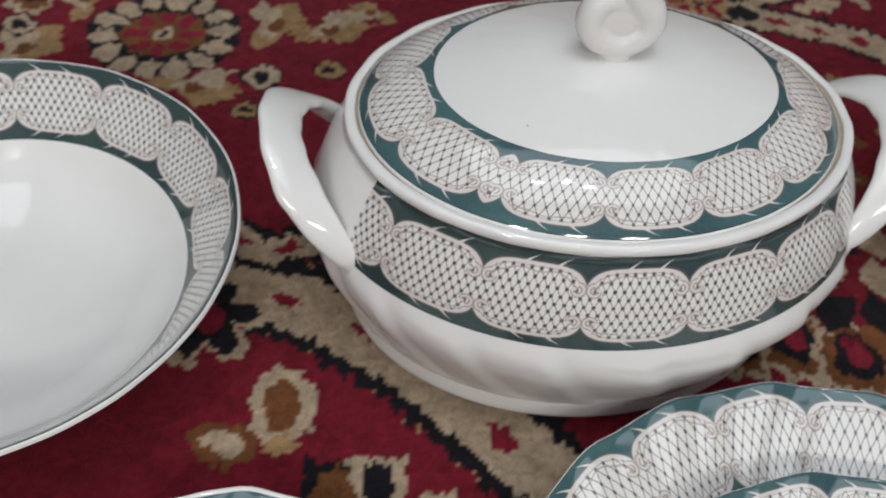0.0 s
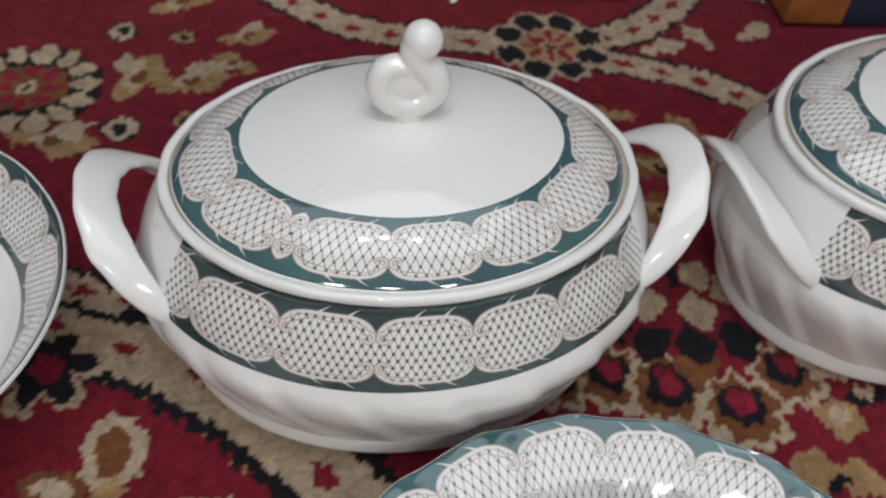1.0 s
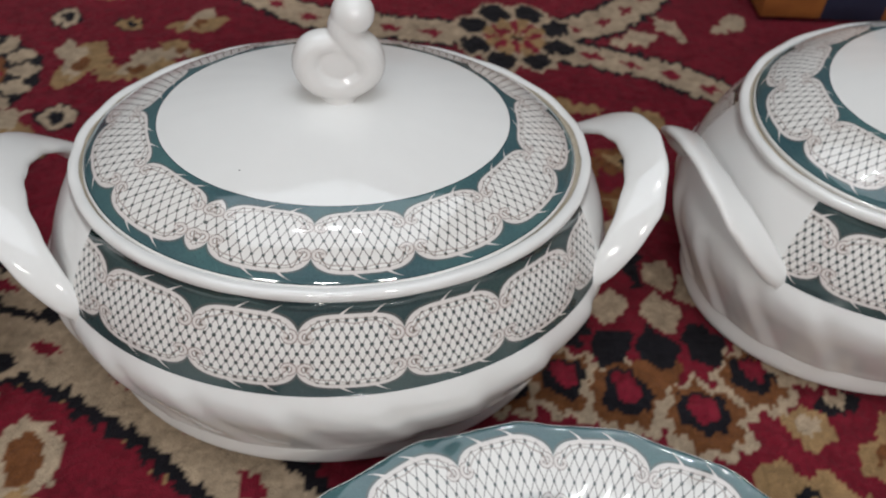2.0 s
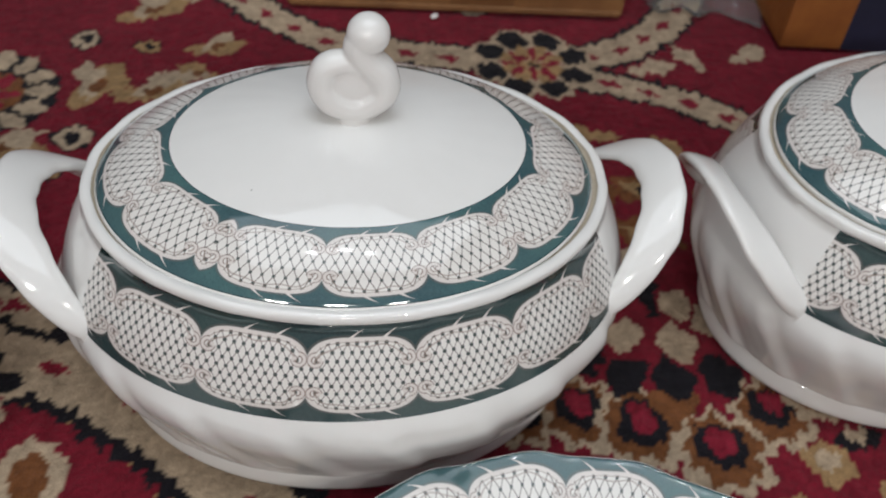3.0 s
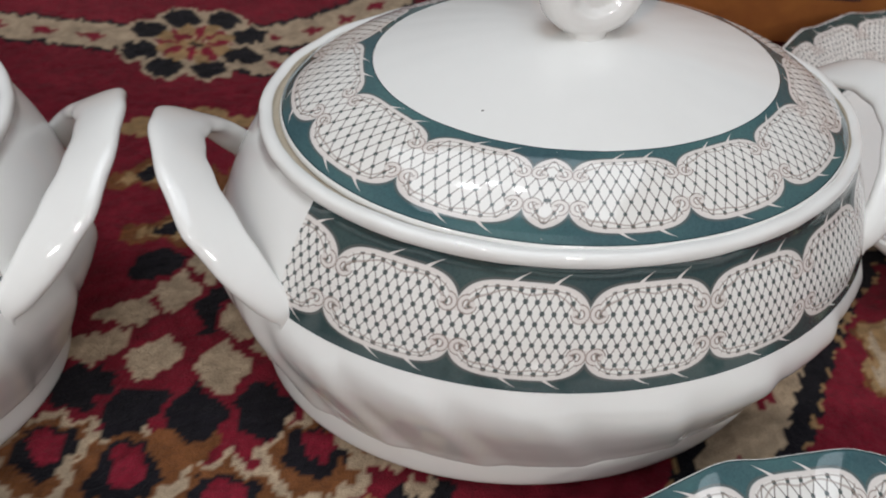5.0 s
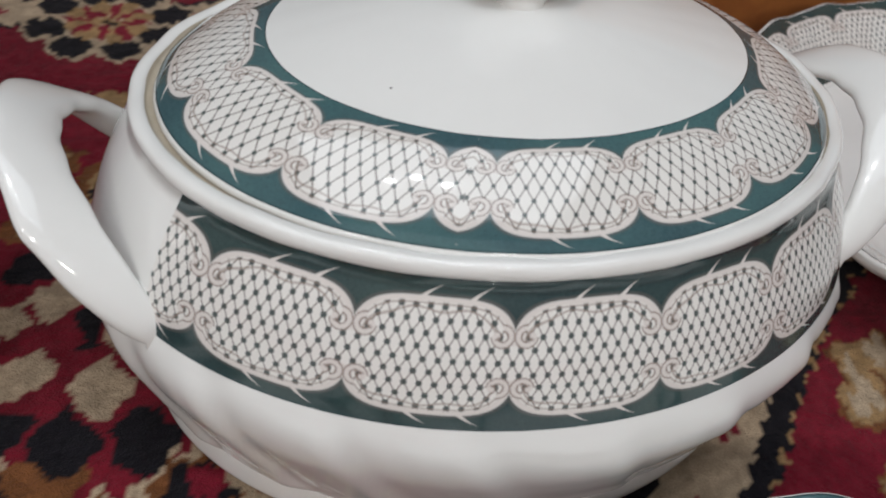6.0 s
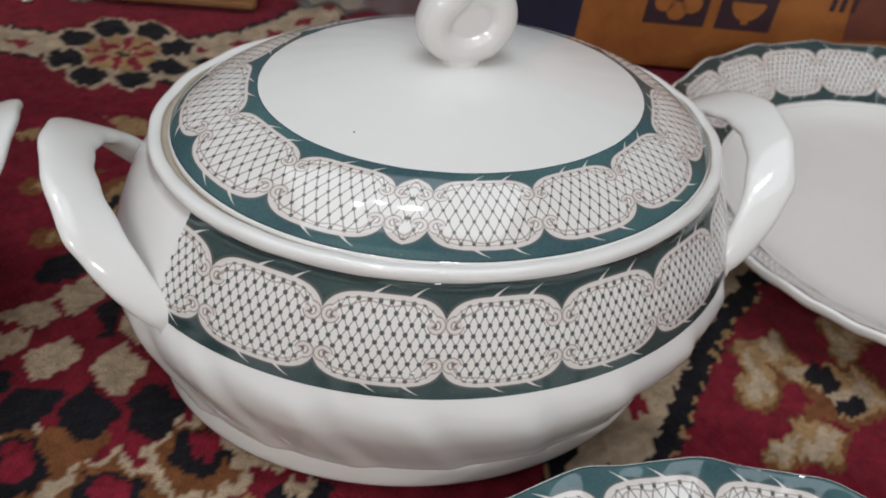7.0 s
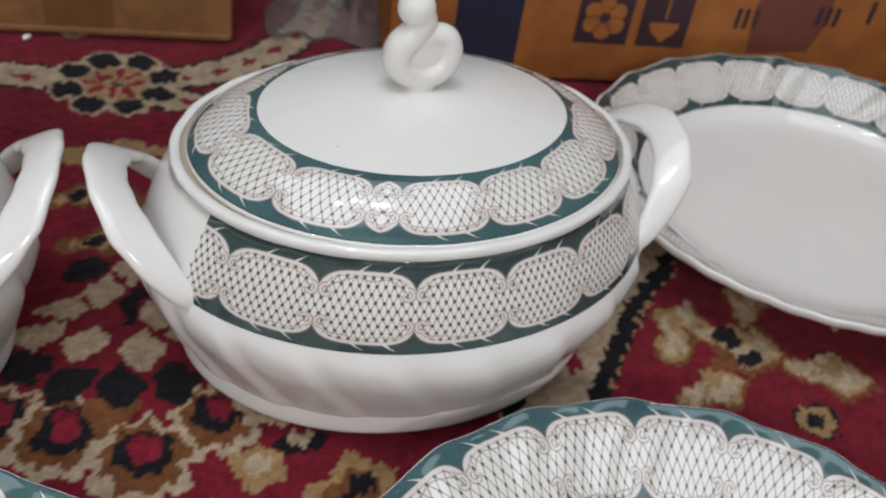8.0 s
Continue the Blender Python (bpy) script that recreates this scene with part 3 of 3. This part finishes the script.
    for cx, cy, turn in ((0.220, 0.548, 10), (0.262, 0.560, 170), (0.315, 0.545, 130), (0.33, 0.50, 100)):
        w.leaf(cx, cy, 0.022, 0.007, TAN, turn)
    w.spot(0.343, 0.319, 0.0125, 0.0115, TAN)
    w.spot(0.343, 0.320, 0.0065, 0.0060, CREAM)
    w.leaf(0.384, 0.306, 0.024, 0.0155, TAN, 25)
    w.leaf(0.384, 0.306, 0.015, 0.0075, BROWN, 25)
    w.leaf(0.386, 0.306, 0.012, 0.0040, BLACK, 40)
    w.leaf(0.318, 0.284, 0.022, 0.010, TAN, 70)
    w.leaf(0.345, 0.283, 0.020, 0.009, TAN, 160)
    w.spot(0.330, 0.281, 0.008, 0.004, BLACK, 20)
    w.spot(0.362, 0.333, 0.012, 0.006, BLACK, 10)
    w.spot(0.362, 0.335, 0.006, 0.004, CREAM, 10)
    # beside the platter
    for cx, cy, s, turn in ((0.566, 0.410, 0.026, 60), (0.596, 0.400, 0.028, -25), (0.572, 0.366, 0.022, 20), (0.642, 0.376, 0.024, -15), (0.612, 0.432, 0.020, 70)):
        w.leaf(cx, cy - 0.002, s * 1.15, s * 0.58, BROWN, turn)
        w.leaf(cx, cy, s * 1.05, s * 0.48, TAN, turn)
        w.leaf(cx, cy, s * 0.92, s * 0.34, CREAM, turn)
        w.leaf(cx, cy + 0.004, s * 0.6, s * 0.14, TAN, turn + 30)
    w.spot(0.591, 0.404, 0.008, 0.0075, BLACK, 30)
    w.spot(0.600, 0.388, 0.007, 0.0040, BLACK, 30)
    w.spot(0.585, 0.386, 0.010, 0.0065, BROWN, 30)
    w.eyelet(0.621, 0.345, 0.0125, TAN)
    for cx, cy, turn in ((0.395, 0.665, 30), (0.35, 0.655, 120), (0.32, 0.64, 20)):
        w.leaf(cx, cy, 0.020, 0.008, CREAM, turn)
    c = w.c
    # shading of single tufts and slow fading of the dye
    shade = 1 + 0.50 * grid_noise(gx, gy, 0.0021, 7) + 0.30 * grid_noise(gx, gy, 0.007, 8) + 0.25 * grid_noise(gx, gy, 0.11, 9)
    return np.clip(c * shade[..., None], 0.003, 0.8)


def build_carpet():
    pitch = 0.0017
    xs = np.concatenate([np.arange(WX[0], -0.40, 0.011), np.arange(-0.40, 0.98, pitch), np.arange(0.985, WX[1], 0.011), [WX[1]]])
    ys = np.concatenate([np.arange(WY[0], 0.2, 0.011), np.arange(0.2, 0.90, pitch), np.arange(0.905, WY[1], 0.011), [WY[1]]])
    gx, gy = np.meshgrid(xs, ys)
    ny, nx = gx.shape
    col = weave_pattern(gx, gy)
    z = 0.0011 * grid_noise(gx, gy, 0.004, 21) + 0.0022 * grid_noise(gx, gy, 0.09, 22) - 0.0016
    me = bpy.data.meshes.new("carpet")
    co = np.stack([gx, gy, z], -1).reshape(-1, 3)
    idx = np.arange(nx * ny).reshape(ny, nx)
    quads = np.stack([idx[:-1, :-1], idx[:-1, 1:], idx[1:, 1:], idx[1:, :-1]], -1).reshape(-1, 4)
    me.vertices.add(len(co))
    me.vertices.foreach_set("co", co.astype(np.float32).ravel())
    me.loops.add(quads.size)
    me.loops.foreach_set("vertex_index", quads.astype(np.int32).ravel())
    me.polygons.add(len(quads))
    me.polygons.foreach_set("loop_start", np.arange(0, quads.size, 4, dtype=np.int32))
    me.update(calc_edges=True)
    at = me.attributes.new("dye", "FLOAT_COLOR", "POINT")
    at.data.foreach_set("color", np.concatenate([col.reshape(-1, 3), np.ones((nx * ny, 1))], 1).astype(np.float32).ravel())
    me.validate()
    for f in me.polygons:
        f.use_smooth = True
    m, b = material("wool_pile", CRIMSON, 0.95)
    attr = m.node_tree.nodes.new("ShaderNodeAttribute")
    attr.attribute_name = "dye"
    fibre = noise_tex(1400.0, 2.0, 0.7)
    n = m.node_tree.nodes.new("ShaderNodeMix")
    n.data_type, n.blend_type = "RGBA", "MULTIPLY"
    n.inputs[0].default_value = 0.55
    wire(attr.outputs["Color"], n.inputs[6])
    wire(blend(fibre, (0.35, 0.35, 0.35), (1.7, 1.7, 1.7)), n.inputs[7])
    wire(n.outputs[2], b.inputs["Base Color"])
    b.inputs["Sheen Weight"].default_value = 0.06
    b.inputs["Sheen Roughness"].default_value = 0.5
    b.inputs["Specular IOR Level"].default_value = 0.05
    wire(bump(fibre + noise_tex(420.0, 2.0) * 1.5, 0.6, 0.0016), b.inputs["Normal"])
    ob = link_mesh("carpet", me, m)
    return tagged(ob, "crimson oriental wool carpet with cream, tan and black flowers", "carpet", kind="structure")


build_carpet()


# ---- room shell ----
def box_mesh(bm, lo, hi, bevel=0.0, slot=0):
    made = bmesh.ops.create_cube(bm, size=1.0)["verts"]
    c = [(a + b) / 2 for a, b in zip(lo, hi)]
    s = [b - a for a, b in zip(lo, hi)]
    bmesh.ops.transform(bm, matrix=Matrix.Translation(c) @ Matrix.Diagonal((*s, 1)), verts=made)
    faces = list({f for v in made for f in v.link_faces})
    for f in faces:
        f.material_index = slot
    if bevel:
        edges = list({e for v in made for e in v.link_edges})
        bmesh.ops.bevel(bm, geom=edges, offset=bevel, segments=3, profile=0.5, affect="EDGES")


def plaster(name, colour):
    m, b = material(name, colour, 0.8)
    wire(blend(noise_tex(3.0, 5.0).below(0.5, 0.2), colour, tuple(c * 0.9 for c in colour)), b.inputs["Base Color"])
    wire(bump(noise_tex(90.0, 3.0), 0.2, 0.002), b.inputs["Normal"])
    return m


m_wall = plaster("wall_paint", (0.74, 0.745, 0.74))
# dark tone chosen so the glaze mirrors something dim at its sides
m_wall_dark = plaster("dimming_wall_paint", (0.33, 0.315, 0.30))
m_ceil = plaster("ceiling_paint", (0.78, 0.78, 0.76))
T = 0.12
# unseen closing walls: south one bounces light, the others hold it back
for nm, lo, hi in (("wall_north", (WX[0] - T, WY[1], -0.1), (WX[1] + T, WY[1] + T, CEIL)), ("wall_south", (WX[0] - T, WY[0] - T, -0.1), (WX[1] + T, WY[0], CEIL)),
                   ("wall_west", (WX[0] - T, WY[0], -0.1), (WX[0], WY[1], CEIL)), ("wall_east", (WX[1], WY[0], -0.1), (WX[1] + T, WY[1], CEIL))):
    bm = bmesh.new()
    box_mesh(bm, lo, hi)
    dim = nm != "wall_south"
    tagged(part(nm, bm, m_wall_dark if dim else m_wall, smooth=False), "plain unseen wall, darkened to dim side reflections" if dim else "plain unseen wall, kept light to bounce light forward", "wall", kind="structure")
bm = bmesh.new()
box_mesh(bm, (WX[0] - T, WY[0] - T, CEIL), (WX[1] + T, WY[1] + T, CEIL + 0.1))
tagged(part("ceiling", bm, m_ceil, smooth=False), "plain white ceiling", "ceiling", kind="structure")
bm = bmesh.new()
box_mesh(bm, (WX[0] - T, WY[0] - T, -0.12), (WX[1] + T, WY[1] + T, -0.02))
tagged(part("floor", bm, m_wall, smooth=False), "plain floor slab under the carpet", "floor", kind="structure")

# ---- cardboard boxes ----
def cardboard(name, colour, dark):
    m, b = material(name, colour, 0.75)
    grain = noise_tex(35.0, 5.0, 0.65)
    wire(blend(grain.below(0.5, 0.25), colour, dark), b.inputs["Base Color"])
    wire(bump(noise_tex(220.0, 3.0) + noise_tex(14.0, 2.0) * 2.0, 0.35, 0.0015), b.inputs["Normal"])
    return m


m_kraft = cardboard("kraft_card", (0.30, 0.145, 0.052), (0.20, 0.088, 0.030))
m_orange = cardboard("orange_card", (0.38, 0.135, 0.026), (0.27, 0.085, 0.017))
m_navy = cardboard("navy_print", (0.012, 0.014, 0.042), (0.008, 0.009, 0.026))
m_ink = cardboard("dark_plum_ink", (0.040, 0.014, 0.022), (0.030, 0.011, 0.016))
m_scuff = cardboard("worn_red_print", (0.155, 0.040, 0.022), (0.12, 0.032, 0.02))
m_tape = cardboard("packing_tape", (0.19, 0.090, 0.036), (0.15, 0.066, 0.025))
m_tape.node_tree.nodes["Principled BSDF"].inputs["Roughness"].default_value = 0.35
m_edge = cardboard("torn_card_edge", (0.27, 0.13, 0.046), (0.17, 0.075, 0.027))


def face_print(name, shapes, mat, parent):
    """Flat printed shapes on the front of a box: lists of (x, z) outlines, just proud of the card."""
    bm = bmesh.new()
    for outline in shapes:
        back = [bm.verts.new((x, -0.0002, z)) for x, z in outline]
        bm.faces.new(back)
    bmesh.ops.recalc_face_normals(bm, faces=bm.faces)
    for f in bm.faces:
        if f.normal.y > 0:
            f.normal_flip()
    return part(name, bm, mat, parent, smooth=False)


def rect(x0, z0, x1, z1):
    return [(x0, z0), (x1, z0), (x1, z1), (x0, z1)]


def round_shape(cx, cz, rx, rz, n=20, a0=0.0, a1=360.0):
    return [(cx + rx * math.cos(math.radians(a0 + (a1 - a0) * i / (n - 1))), cz + rz * math.sin(math.radians(a0 + (a1 - a0) * i / (n - 1)))) for i in range(n - (1 if a1 - a0 >= 360 else 0))]


def carton(name, x, y, turn, w, d, h, mat, label):
    """A shut carton: four panels, bottom and top flaps meeting at a taped seam."""
    e = thing(name, pose(x, y, 0.0015, 0, 0, turn), label, "box", "cartons")
    t = 0.004
    for nm, lo, hi in (("front_panel", (0, 0, 0), (w, t, h)), ("back_panel", (0, d - t, 0), (w, d, h)), ("side_panel", (0, t, 0), (t, d - t, h)), ("side_panel", (w - t, t, 0), (w, d - t, h)), ("bottom", (t, t, 0.0005), (w - t, d - t, t)),
                       ("top_flap", (t, t, h - 0.004), (w - t, d / 2 - 0.001, h)), ("top_flap", (t, d / 2 + 0.001, h - 0.004), (w - t, d - t, h))):
        bm = bmesh.new()
        box_mesh(bm, lo, hi, 0.0012)
        part(nm, bm, mat, e)
    return e


kraft_box = carton("cardboard_box", 0.062, 0.694, 2.0, 0.246, 0.20, 0.17, m_kraft, "plain brown cardboard box standing on the carpet")
bm = bmesh.new()
box_mesh(bm, (0.002, -0.0022, 0.0), (0.244, 0.0, 0.0045), 0.0008)
part("worn_edge", bm, m_edge, kraft_box, "scuffed pale lower edge")

face_print("tape", [rect(0.117, 0.0, 0.164, 0.168)], m_tape, kraft_box)["label"] = "dark brown packing tape"

BX, BY = 0.420, 0.672
orange_box = carton("printed_box", BX, BY, 1.2, 0.56, 0.30, 0.30, m_orange, "orange printed cardboard box with a navy stripe and dark pictograms")
face_print("navy_stripe", [rect(0.046, 0.0, 0.094, 0.30)], m_navy, orange_box)
ix = [0.135, 0.183]
iz = 0.031
for k, x0 in enumerate(ix):
    face_print("pictogram", [rect(x0, iz, x0 + (0.041 if k == 0 else 0.038), iz + 0.041)], m_ink, orange_box)
cx, cz = 0.1555, 0.0515
flower = face_print("flower_emblem", [round_shape(cx + 0.0105 * math.cos(math.radians(60 * k + 30)), cz + 0.0105 * math.sin(math.radians(60 * k + 30)), 0.0066, 0.0066, 14) for k in range(6)], m_orange, orange_box)
flower.location.y = -0.0003
cup = face_print("cup_emblem", [round_shape(0.202, 0.0505, 0.0115, 0.0125, 16, 180, 360), rect(0.1995, 0.0355, 0.2045, 0.039), rect(0.2012, 0.053, 0.2028, 0.069)], m_orange, orange_box)
cup.location.y = -0.0003
face_print("worn_patch", [[(0.273, 0.030), (0.322, 0.034), (0.330, 0.060), (0.326, 0.110), (0.280, 0.110), (0.268, 0.066)]], m_scuff, orange_box)
for x0, z0, wd, ht in ((0.2555, 0.050, 0.0035, 0.016), (0.262, 0.050, 0.0035, 0.016), (0.270, 0.050, 0.003, 0.016), (0.319, 0.056, 0.004, 0.015), (0.326, 0.056, 0.004, 0.015), (0.333, 0.056, 0.004, 0.015), (0.360, 0.06, 0.004, 0.018)):
    face_print("print_mark", [rect(x0, z0, x0 + wd, z0 + ht)], m_ink, orange_box).location.y = -0.0004


# ---- plastic wrap between the boxes ----
def plastic_wrap():
    m, b = material("clear_film", (0.86, 0.85, 0.84), 0.12)
    b.inputs["Transmission Weight"].default_value = 0.94
    b.inputs["IOR"].default_value = 1.25
    wire(bump(noise_tex(70.0, 3.0), 0.6, 0.004), b.inputs["Normal"])
    bm = bmesh.new()
    n = 44
    rows = []
    for j in range(n + 1):
        row = []
        for i in range(n + 1):
            u, v = i / n - 0.5, j / n - 0.5
            q = Vector((u * 7, v * 7, 3.1))
            r = max(0.0, 1 - (abs(u) * 2) ** 3) * max(0.0, 1 - (abs(v) * 2) ** 3)
            z = 0.002 + r * (0.010 + 0.036 * abs(noise.noise(q)) + 0.016 * abs(noise.noise(q * 2.7)))
            row.append(bm.verts.new((u * 0.085 * (1 + 0.3 * noise.noise(q * 0.7)), v * 0.17 * (1 + 0.25 * noise.noise(q * 0.6 + Vector((4, 0, 0)))), z)))
        rows.append(row)
    for j in range(n):
        for i in range(n):
            bm.faces.new((rows[j][i], rows[j][i + 1], rows[j + 1][i + 1], rows[j + 1][i]))
    ob = part("plastic_wrap", bm, m)
    ob.matrix_world = pose(0.388, 0.795, 0.0, 0, 0, -12)
    so = ob.modifiers.new("film", "SOLIDIFY")
    so.thickness = 0.0004
    return tagged(ob, "crumpled clear plastic wrap lying between the boxes", "plastic wrap")


plastic_wrap()

# ---- the tea things ----
covered_dish(0.1194, 0.3820, 6.0, 0.0026, 0.55, 0.0400, -0.0006, 233.7, 0.24, 1, (-0.0386, -0.0335), "white oval covered dish with teal latticed bands beside a bowl")
covered_dish(0.4074, 0.4181, 13.0, 0.0, 0.605, 0.0394, 0.0006, 248.6, 0.36, -1, (-0.0439, -0.0297), "white oval covered dish with dark teal latticed bands beside a platter")

BOWL = [(0.002, 0.006), (0.40, 0.0068), (0.64, 0.0175), (0.775, 0.034), (0.90, 0.0505), (0.968, 0.0605), (0.995, 0.0632), (1.004, 0.0625), (0.985, 0.058), (0.80, 0.031), (0.64, 0.011), (0.50, 0.001), (0.46, 0.0), (0.42, 0.003), (0.002, 0.003)]
# bowl and serving platter rims take the shaded copy of the print
round_ware("serving_bowl", -0.144, 0.340, 0.0005, 0.1135, 0.1135, 0, BOWL, (3, 6), 15, 0.0, 15, "deep white serving bowl with a teal latticed rim", "bowl", wave=0.0012, rim_print=m_print_shaded)
round_ware("platter", 0.2075, 0.1640, 0.0005, 0.1370, 0.1370, 0, plate_keys(0.0265, 0.635), (4, 7), 19, 0.35, 19, "large white plate with a scalloped teal latticed border", "plate", "plates")
round_ware("platter", 0.5050, 0.1820, 0.0005, 0.1495, 0.1495, 0, plate_keys(0.0280, 0.635), (4, 7), 20, 0.1, 20, "large white plate with a scalloped teal latticed border", "plate", "plates")
round_ware("small_plate", 0.2120, 0.1570, 0.0052, 0.1010, 0.1010, 0, plate_keys(0.0230, 0.62), (4, 7), 15, 0.2, 15, "smaller teal bordered plate lying inside a large one", "plate", "small plates")
round_ware("small_plate", 0.4970, 0.1700, 0.0052, 0.1000, 0.1000, 0, plate_keys(0.0230, 0.62), (4, 7), 15, 0.6, 15, "smaller teal bordered plate lying inside a large one", "plate", "small plates")
round_ware("saucer", -0.0190, 0.1770, 0.0005, 0.0720, 0.0720, 0, plate_keys(0.0200, 0.60), (4, 6), 12, 0.0, 12, "small white saucer with a teal border", "saucer")
PLATTER = [(0.002, 0.006), (0.45, 0.006), (0.66, 0.0075), (0.735, 0.0125), (0.755, 0.0155), (0.865, 0.0258), (0.972, 0.0355), (0.992, 0.0372), (1.004, 0.0360), (0.985, 0.0306), (0.865, 0.0196), (0.755, 0.0100), (0.66, 0.001), (0.62, 0.0), (0.58, 0.0022), (0.002, 0.0022)]
round_ware("serving_platter", 0.6865, 0.5155, 0.0005, 0.1535, 0.1465, 13.7, PLATTER, (4, 7), 21, 0.0, 21, "big white serving platter with a scalloped teal latticed rim", "platter", rim_print=m_print_shaded)


# ---- lamp fittings and housings of the added fill lights ----
def ceiling_fitting(x, y):
    e = thing("ceiling_light", pose(x, y, CEIL), "small white lamp under the added ceiling fill panel", "lamp", "ceiling lights")
    bm = bmesh.new()
    box_mesh(bm, (-0.05, -0.035, -0.105), (0.05, 0.035, -0.032), 0.004)
    part("housing", bm, m_ceil, e)


for lx, ly in LAMPS:
    ceiling_fitting(lx, ly)


# unseen backing and frame, made up to carry the overhead fill
def panel_fitting(x, y):
    e = thing("fill_panel", pose(x, y, CEIL), "broad flat white fill panel, added unseen under the ceiling", "lamp")
    bm = bmesh.new()
    box_mesh(bm, (-1.30, -0.90, -0.030), (1.30, 0.90, 0.0), 0.003)
    part("backing", bm, m_ceil, e)
    for lo, hi in (((-1.325, -0.925, -0.040), (1.325, -0.901, 0.0)), ((-1.325, 0.901, -0.040), (1.325, 0.925, 0.0)), ((-1.325, -0.90, -0.040), (-1.301, 0.90, 0.0)), ((1.301, -0.90, -0.040), (1.325, 0.90, 0.0))):
        bm = bmesh.new()
        box_mesh(bm, lo, hi, 0.003)
        part("frame", bm, m_ceil, e)


panel_fitting(*PANEL_AT)


# made-up housing for each added front fill
def fill_fitting(x, y, z):
    e = thing("fill_light", pose(x, y - 0.08, z), "plain white fill light, added unseen on the south wall", "lamp", "wall lights")
    bm = bmesh.new()
    box_mesh(bm, (-0.13, 0.0, 0.0), (0.13, 0.055, 0.07), 0.006)
    part("housing", bm, m_ceil, e)


for lx, ly, lz in FRONT_FILLS:
    fill_fitting(lx, ly, lz)


def scrap(x, y, size):
    """A torn, curled bit of white packing."""
    bm = bmesh.new()
    made = bmesh.ops.create_icosphere(bm, subdivisions=3, radius=1.0)["verts"]
    for v in made:
        k = 1 + 0.55 * noise.noise(v.co * 1.7 + Vector((x * 40, y * 40, 0)))
        v.co = Vector((v.co.x * size * k, v.co.y * size * 0.7 * k, v.co.z * size * 0.45 * k + size * 0.42))
    ob = part("packing_scrap", bm, m_white)
    ob.matrix_world = pose(x, y, 0.0, 0, 0, 40)
    return tagged(ob, "small torn white packing scrap on the carpet", "scrap")


scrap(0.168, 0.688, 0.0034)
